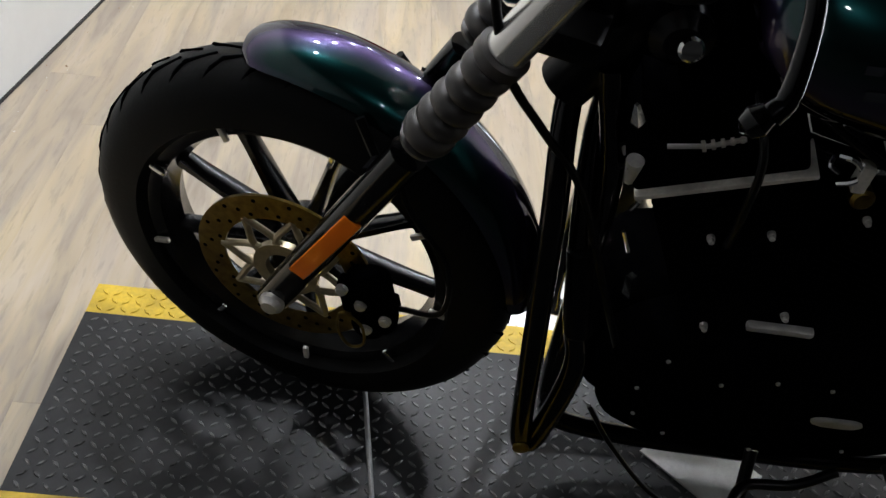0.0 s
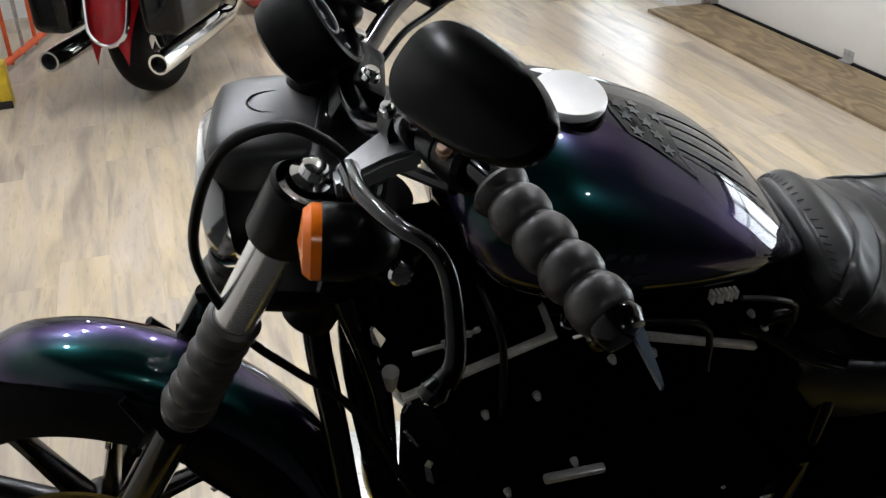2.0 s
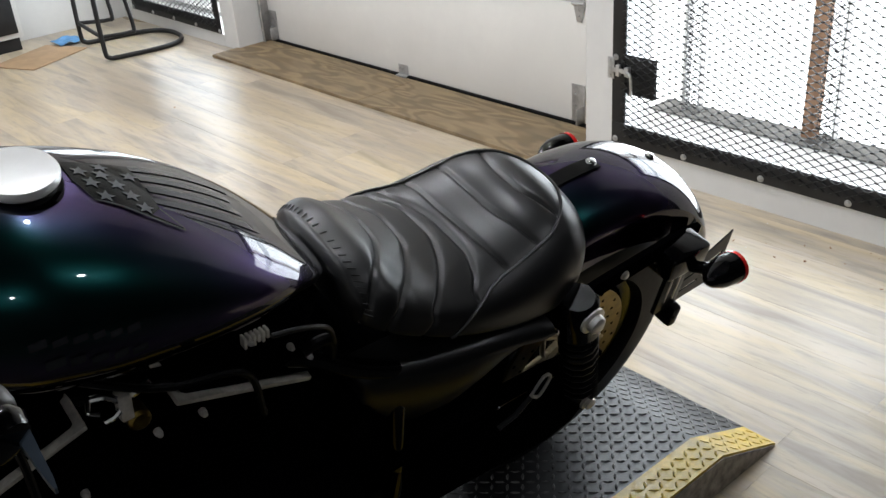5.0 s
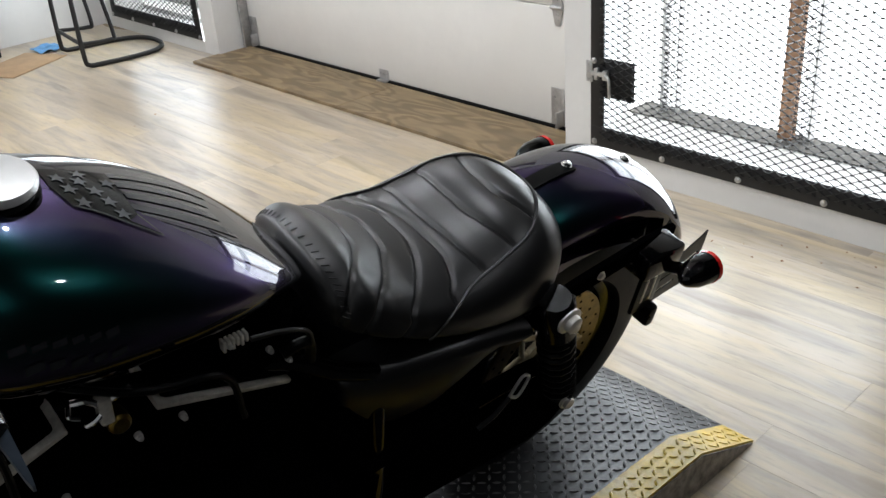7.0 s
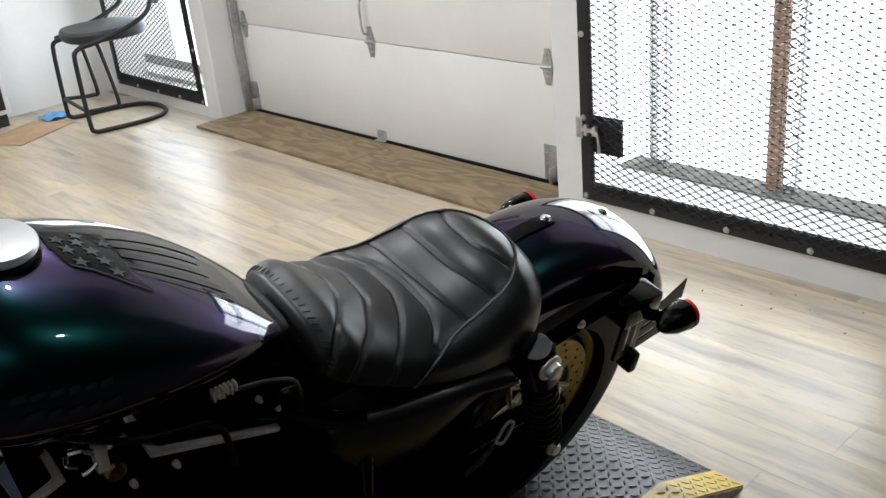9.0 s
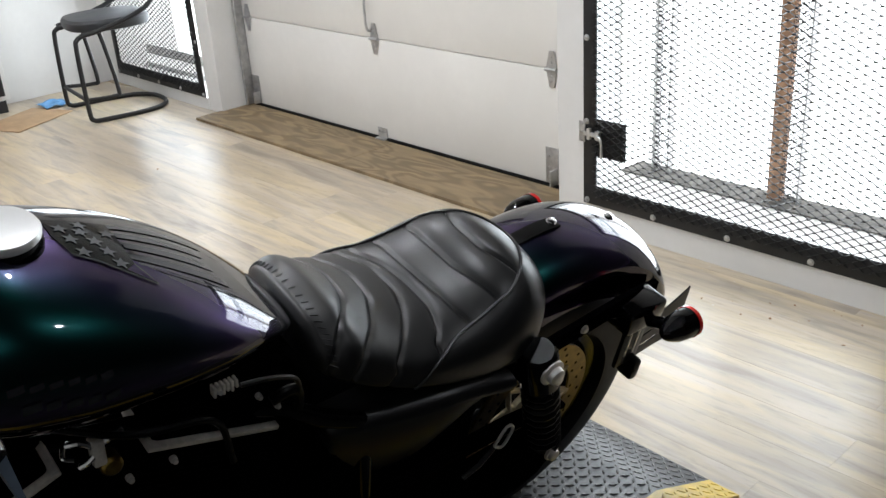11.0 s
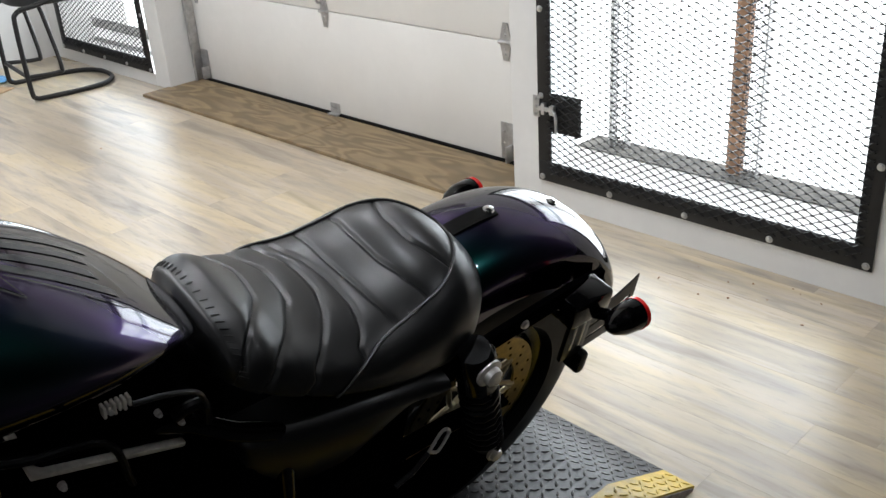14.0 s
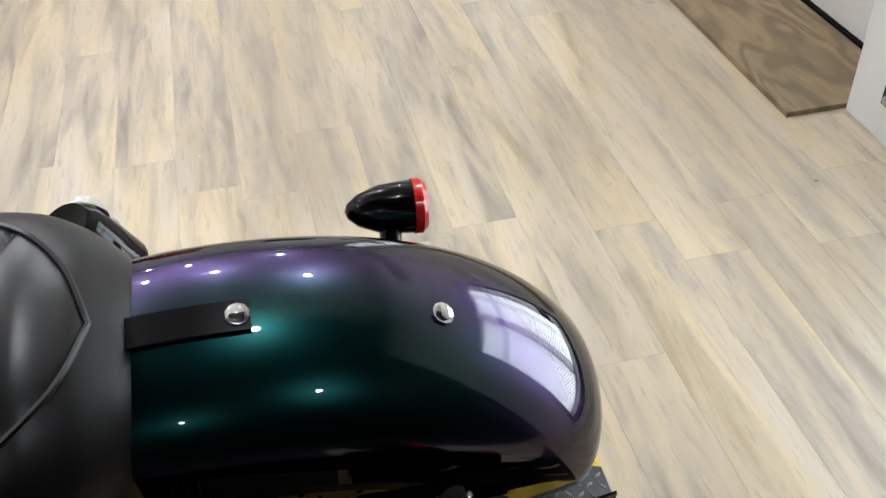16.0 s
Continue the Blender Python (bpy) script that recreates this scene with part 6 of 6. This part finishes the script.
part("board", box(bmesh.new(), (0.03, -0.012, -0.02), (0.13, 0.0, 0.16), 0.002), CARD, ob, "pale wooden board")
part("box", box(bmesh.new(), (-0.045, -0.035, -0.06), (0.015, 0.0, 0.06), 0.006), IRON, ob, "black socket box")

# ladder with yellow feet and orange barrier leaning by the partition
ORANGE = worn("orange_paint", (0.62, 0.10, 0.03), 0.5, 0.0, 0.25, 14, 0.05)
lad = thing("step_ladder", "aluminium ladder with yellow feet leaning behind the partition", "ladder")
for x in (-0.60, -0.50):
    part("rail", box(bmesh.new(), (x - 0.012, 4.70, 0.05), (x + 0.012, 4.74, 1.9), 0.003), GALV, lad)
    part("foot", box(bmesh.new(), (x - 0.032, 4.66, 0.0), (x + 0.032, 4.76, 0.20), 0.006), YELLOW, lad, "yellow plastic foot")
    part("sole", box(bmesh.new(), (x - 0.033, 4.652, 0.0), (x + 0.033, 4.66, 0.035), 0.002), IRON, lad, "black ribbed sole")
for k in range(5):
    part("rung", rod(bmesh.new(), (-0.60, 4.72, 0.30 + 0.3 * k), (-0.50, 4.72, 0.30 + 0.3 * k), 0.012, 10), GALV, lad)
bar_ = thing("orange_barrier", "orange slatted barrier standing behind the ladder", "barrier", Matrix.Translation((-0.62, 4.95, 0)))
for k in range(7):
    part("slat", box(bmesh.new(), (0.05 * k, 0.16 * k, 0.02), (0.05 * k + 0.02, 0.16 * k + 0.02, 0.95), 0.003), GALV if k % 2 else ORANGE, bar_)
part("rail", tube(bmesh.new(), [(0.01, 0.0, 0.05), (0.32, 1.0, 0.05)], 0.018, 8), ORANGE, bar_)
part("rail", tube(bmesh.new(), [(0.01, 0.0, 0.80), (0.32, 1.0, 0.80)], 0.018, 8), ORANGE, bar_)


# the red touring motorcycle behind
def touring():
    g = thing("touring_motorcycle", "red and black touring motorcycle with chrome exhaust parked behind", "motorcycle", Matrix.Translation((0.05, 4.42, 0)) @ pose(0, 0, 0, 0, 0, 62))
    c = V(0.30, 0, 0.33)
    prof = []
    for k in range(13):
        a = math.pi * k / 12
        prof.append((-math.cos(a) * 0.09, 0.23 + 0.10 * math.sin(a) ** 0.6))
    w = part("rear_wheel", lathe(bmesh.new(), c, (0, 1, 0), [(-.07, .215), (-.07, .235), (0, .20), (.07, .235), (.07, .215), (0, .18)], 48, True), SATIN, g)
    part("tyre", lathe(bmesh.new(), c, (0, 1, 0), prof + [(0.06, 0.22), (-0.06, 0.22)], 64, True), RUBBER, w, "black tyre")
    part("pinstripe", lathe(bmesh.new(), c, (0, 1, 0), [(-.074, .150), (-.080, .155), (-.074, .160)], 48, True), CHROME, w, "chrome wheel ring")
    for k in range(5):
        a = 2 * math.pi * k / 5
        part("spoke", rod(bmesh.new(), c, c + V(math.cos(a) * 0.2, 0, math.sin(a) * 0.2), 0.022, 8, 0.016), SATIN, w)
    bm = bmesh.new()
    rows = []
    for k in range(25):
        a = radians(125 - 145 * k / 24 + 20)
        hw = 0.12 if k < 18 else 0.12 - 0.05 * (k - 18) / 6
        rr = 0.40
        rows.append([c + V(-math.cos(a) * -1 * rr * 0 + rr * math.cos(a) * -1, y * hw, rr * math.sin(a) - 0.10 * abs(y) ** 3) for y in (-1, -.9, -.6, -.2, .2, .6, .9, 1)])
    loft(bm, rows, False, False)
    bmesh.ops.solidify(bm, geom=bm.faces[:], thickness=0.006)
    fe = part("rear_fender", bm, REDPAINT, g, "glossy red rear fender")
    part("fender_trim", tube(bmesh.new(), smooth_path([c + V(-0.36, -0.10, 0.17), c + V(-0.40, -0.08, 0.04), c + V(-0.41, 0, -0.01), c + V(-0.40, 0.08, 0.04), c + V(-0.36, 0.10, 0.17)], 5), 0.010, 8), CHROME, fe, "chrome fender trim")
    for s in (-1, 1):
        bm = bmesh.new()
        box(bm, (-0.12, 0.155 * s - 0.0, 0.36), (0.46, 0.34 * s, 0.72), 0.05, None, 4) if s > 0 else box(bm, (-0.12, -0.34, 0.36), (0.46, -0.155, 0.72), 0.05, None, 4)
        sb = part("saddlebag", bm, GLOSS, g, "gloss black saddlebag")
        part("bag_trim", box(bmesh.new(), (-0.123, min(0.165 * s, 0.33 * s), 0.60), (0.463, max(0.165 * s, 0.33 * s), 0.612), 0.004), CHROME, sb)
        ex = part("exhaust", lathe(bmesh.new(), (-0.18, 0.245 * s, 0.27), (1, 0, 0.01), [(0.0, 0.035), (0.0, 0.044), (0.02, 0.046), (0.10, 0.048), (0.75, 0.048), (0.80, 0.03), (0.80, 0.0)], 28), CHROME, g, "chrome slash cut exhaust")
        part("tip", lathe(bmesh.new(), (-0.182, 0.245 * s, 0.27), (1, 0, 0.01), [(0.004, 0.036), (0.05, 0.034), (0.05, 0.0)], 24), IRON, ex, "dark exhaust mouth")
        part("crash_bar", tube(bmesh.new(), smooth_path([(0.50, 0.12 * s, 0.50), (0.48, 0.33 * s, 0.46), (0.46, 0.34 * s, 0.33), (0.48, 0.12 * s, 0.30)], 5), 0.012, 10), CHROME, g, "chrome crash bar")
        part("tail_lamp", lathe(bmesh.new(), (-0.13, 0.12 * s, 0.64), (-1, 0, 0), [(0, 0.03), (0.03, 0.03), (0.045, 0.02), (0.048, 0)], 20), RED, g, "red tail lamp")
    part("seat", box(bmesh.new(), (-0.05, -0.16, 0.72), (0.95, 0.16, 0.82), 0.04, None, 3), LEATHER, g, "black seat")
    part("body", box(bmesh.new(), (0.45, -0.15, 0.25), (1.2, 0.15, 0.75), 0.06, None, 3), CAST, g)
    part("fuel_tank", box(bmesh.new(), (0.90, -0.15, 0.74), (1.40, 0.15, 0.98), 0.09, None, 4), REDPAINT, g, "glossy red tank")
    part("floorboard", box(bmesh.new(), (0.85, -0.36, 0.30), (1.15, -0.20, 0.325), 0.008), CHROME, g, "chrome floorboard")
    fc = V(1.75, 0, 0.32)
    part("front_wheel", lathe(bmesh.new(), fc, (0, 1, 0), [(-.05, .22), (-.06, .28), (-.035, .31), (0, .32), (.035, .31), (.06, .28), (.05, .22)], 48), RUBBER, g)
    part("front_fender", lathe(bmesh.new(), fc + V(0, 0, 0.02), (0, 1, 0), [(-.08, .25), (-.085, .30), (-.05, .345), (0, .36), (.05, .345), (.085, .30), (.08, .25)], 48), REDPAINT, g)
    part("fairing", box(bmesh.new(), (1.35, -0.30, 0.85), (1.65, 0.30, 1.25), 0.10, None, 4), REDPAINT, g, "red fairing")
    for s in (-1, 1):
        part("fork", rod(bmesh.new(), fc + V(0, 0.09 * s, 0), V(1.48, 0.09 * s, 0.9), 0.03, 14), CHROME, g)
    return g


touring()

# crumbs and chips on the floor, most of them along the walls
random.seed(5)
bm = bmesh.new()
dark = bmesh.new()
for k in range(70):
    if k < 26:
        x, y = 2.72 + random.random() * 0.27, 1.0 + random.random() * 1.45
    elif k < 44:
        y = 1.9 + random.random() * 1.2
        x = wx(y) + 0.02 + random.random() * 0.10
    else:
        x, y = 0.9 + random.random() * 1.9, 1.75 + random.random() * 2.6
    r = 0.0012 + 0.0030 * random.random() ** 3
    m = Matrix.Translation((x, y, r * 0.45)) @ pose(0, 0, 0, 40 * random.random(), 40 * random.random(), 360 * random.random()) @ Matrix.Diagonal((r * (1 + random.random()), r, r * 0.5, 1))
    bmesh.ops.create_icosphere(dark if k % 3 else bm, subdivisions=1, radius=1, matrix=m)
solid("pale_crumbs", bm, WHITE, "few pale crumbs scattered on the floor", "debris", kind="stuff", smooth=False)
solid("dark_crumbs", dark, BROWN, "small brown chips scattered on the floor", "debris", kind="stuff", smooth=False)

# ---- floor planks, nearest ones as pieces ----
PWD, PLN, TH = 0.152, 1.22, 0.004
plank_mesh = {}


def plank_data(w, l):
    key = (round(w, 3), round(l, 3))
    if key not in plank_mesh:
        bm = bmesh.new()
        g = 0.00016
        t = 0.0002
        lo, hi = [(-w / 2 + g, -l / 2 + g), (w / 2 - g, l / 2 - g)]
        bot = [bm.verts.new((x, y, -TH)) for x, y in ((lo[0], lo[1]), (hi[0], lo[1]), (hi[0], hi[1]), (lo[0], hi[1]))]
        mid = [bm.verts.new((x, y, -t)) for x, y in ((lo[0], lo[1]), (hi[0], lo[1]), (hi[0], hi[1]), (lo[0], hi[1]))]
        top = [bm.verts.new((x + (t if x < 0 else -t), y + (t if y < 0 else -t), 0)) for x, y in ((lo[0], lo[1]), (hi[0], lo[1]), (hi[0], hi[1]), (lo[0], hi[1]))]
        for a, b in ((bot, mid), (mid, top)):
            for k in range(4):
                bm.faces.new((a[k], a[(k + 1) % 4], b[(k + 1) % 4], b[k]))
        bm.faces.new(top)
        plank_mesh[key] = mesh_of("plank", bm, FLOOR, False)
    return plank_mesh[key]


floor_ob = bpy.data.objects["floor"]
random.seed(11)
X0, XE = -2.36, WX + WT
cols = int((XE - X0) / PWD) + 1
spots = []
for i in range(cols):
    xa, xb = X0 + i * PWD, min(XE, X0 + (i + 1) * PWD)
    y = 0.25 - random.random() * PLN
    while y < Y1:
        ya, yb = max(y, 0.25), min(y + PLN, Y1)
        if yb - ya > 0.01 and xb - xa > 0.01:
            spots.append(((xa + xb) / 2, (ya + yb) / 2, xb - xa, yb - ya))
        y += PLN
near = sorted(spots, key=lambda s: (s[0] - 1.6) ** 2 + (s[1] - 2.6) ** 2)
for x, y, w, l in near[:290]:
    ob = new("plank", plank_data(w, l))
    ob.parent = floor_ob
    ob.location = (x, y, 0)
rest = bmesh.new()
for x, y, w, l in near[290:]:
    box(rest, (x - w / 2 + 0.0007, y - l / 2 + 0.0007, -TH), (x + w / 2 - 0.0007, y + l / 2 - 0.0007, 0))
if near[290:]:
    tagged(part("far_planks", rest, FLOOR, floor_ob, "more vinyl planks", False), kind="stuff")
else:
    rest.free()
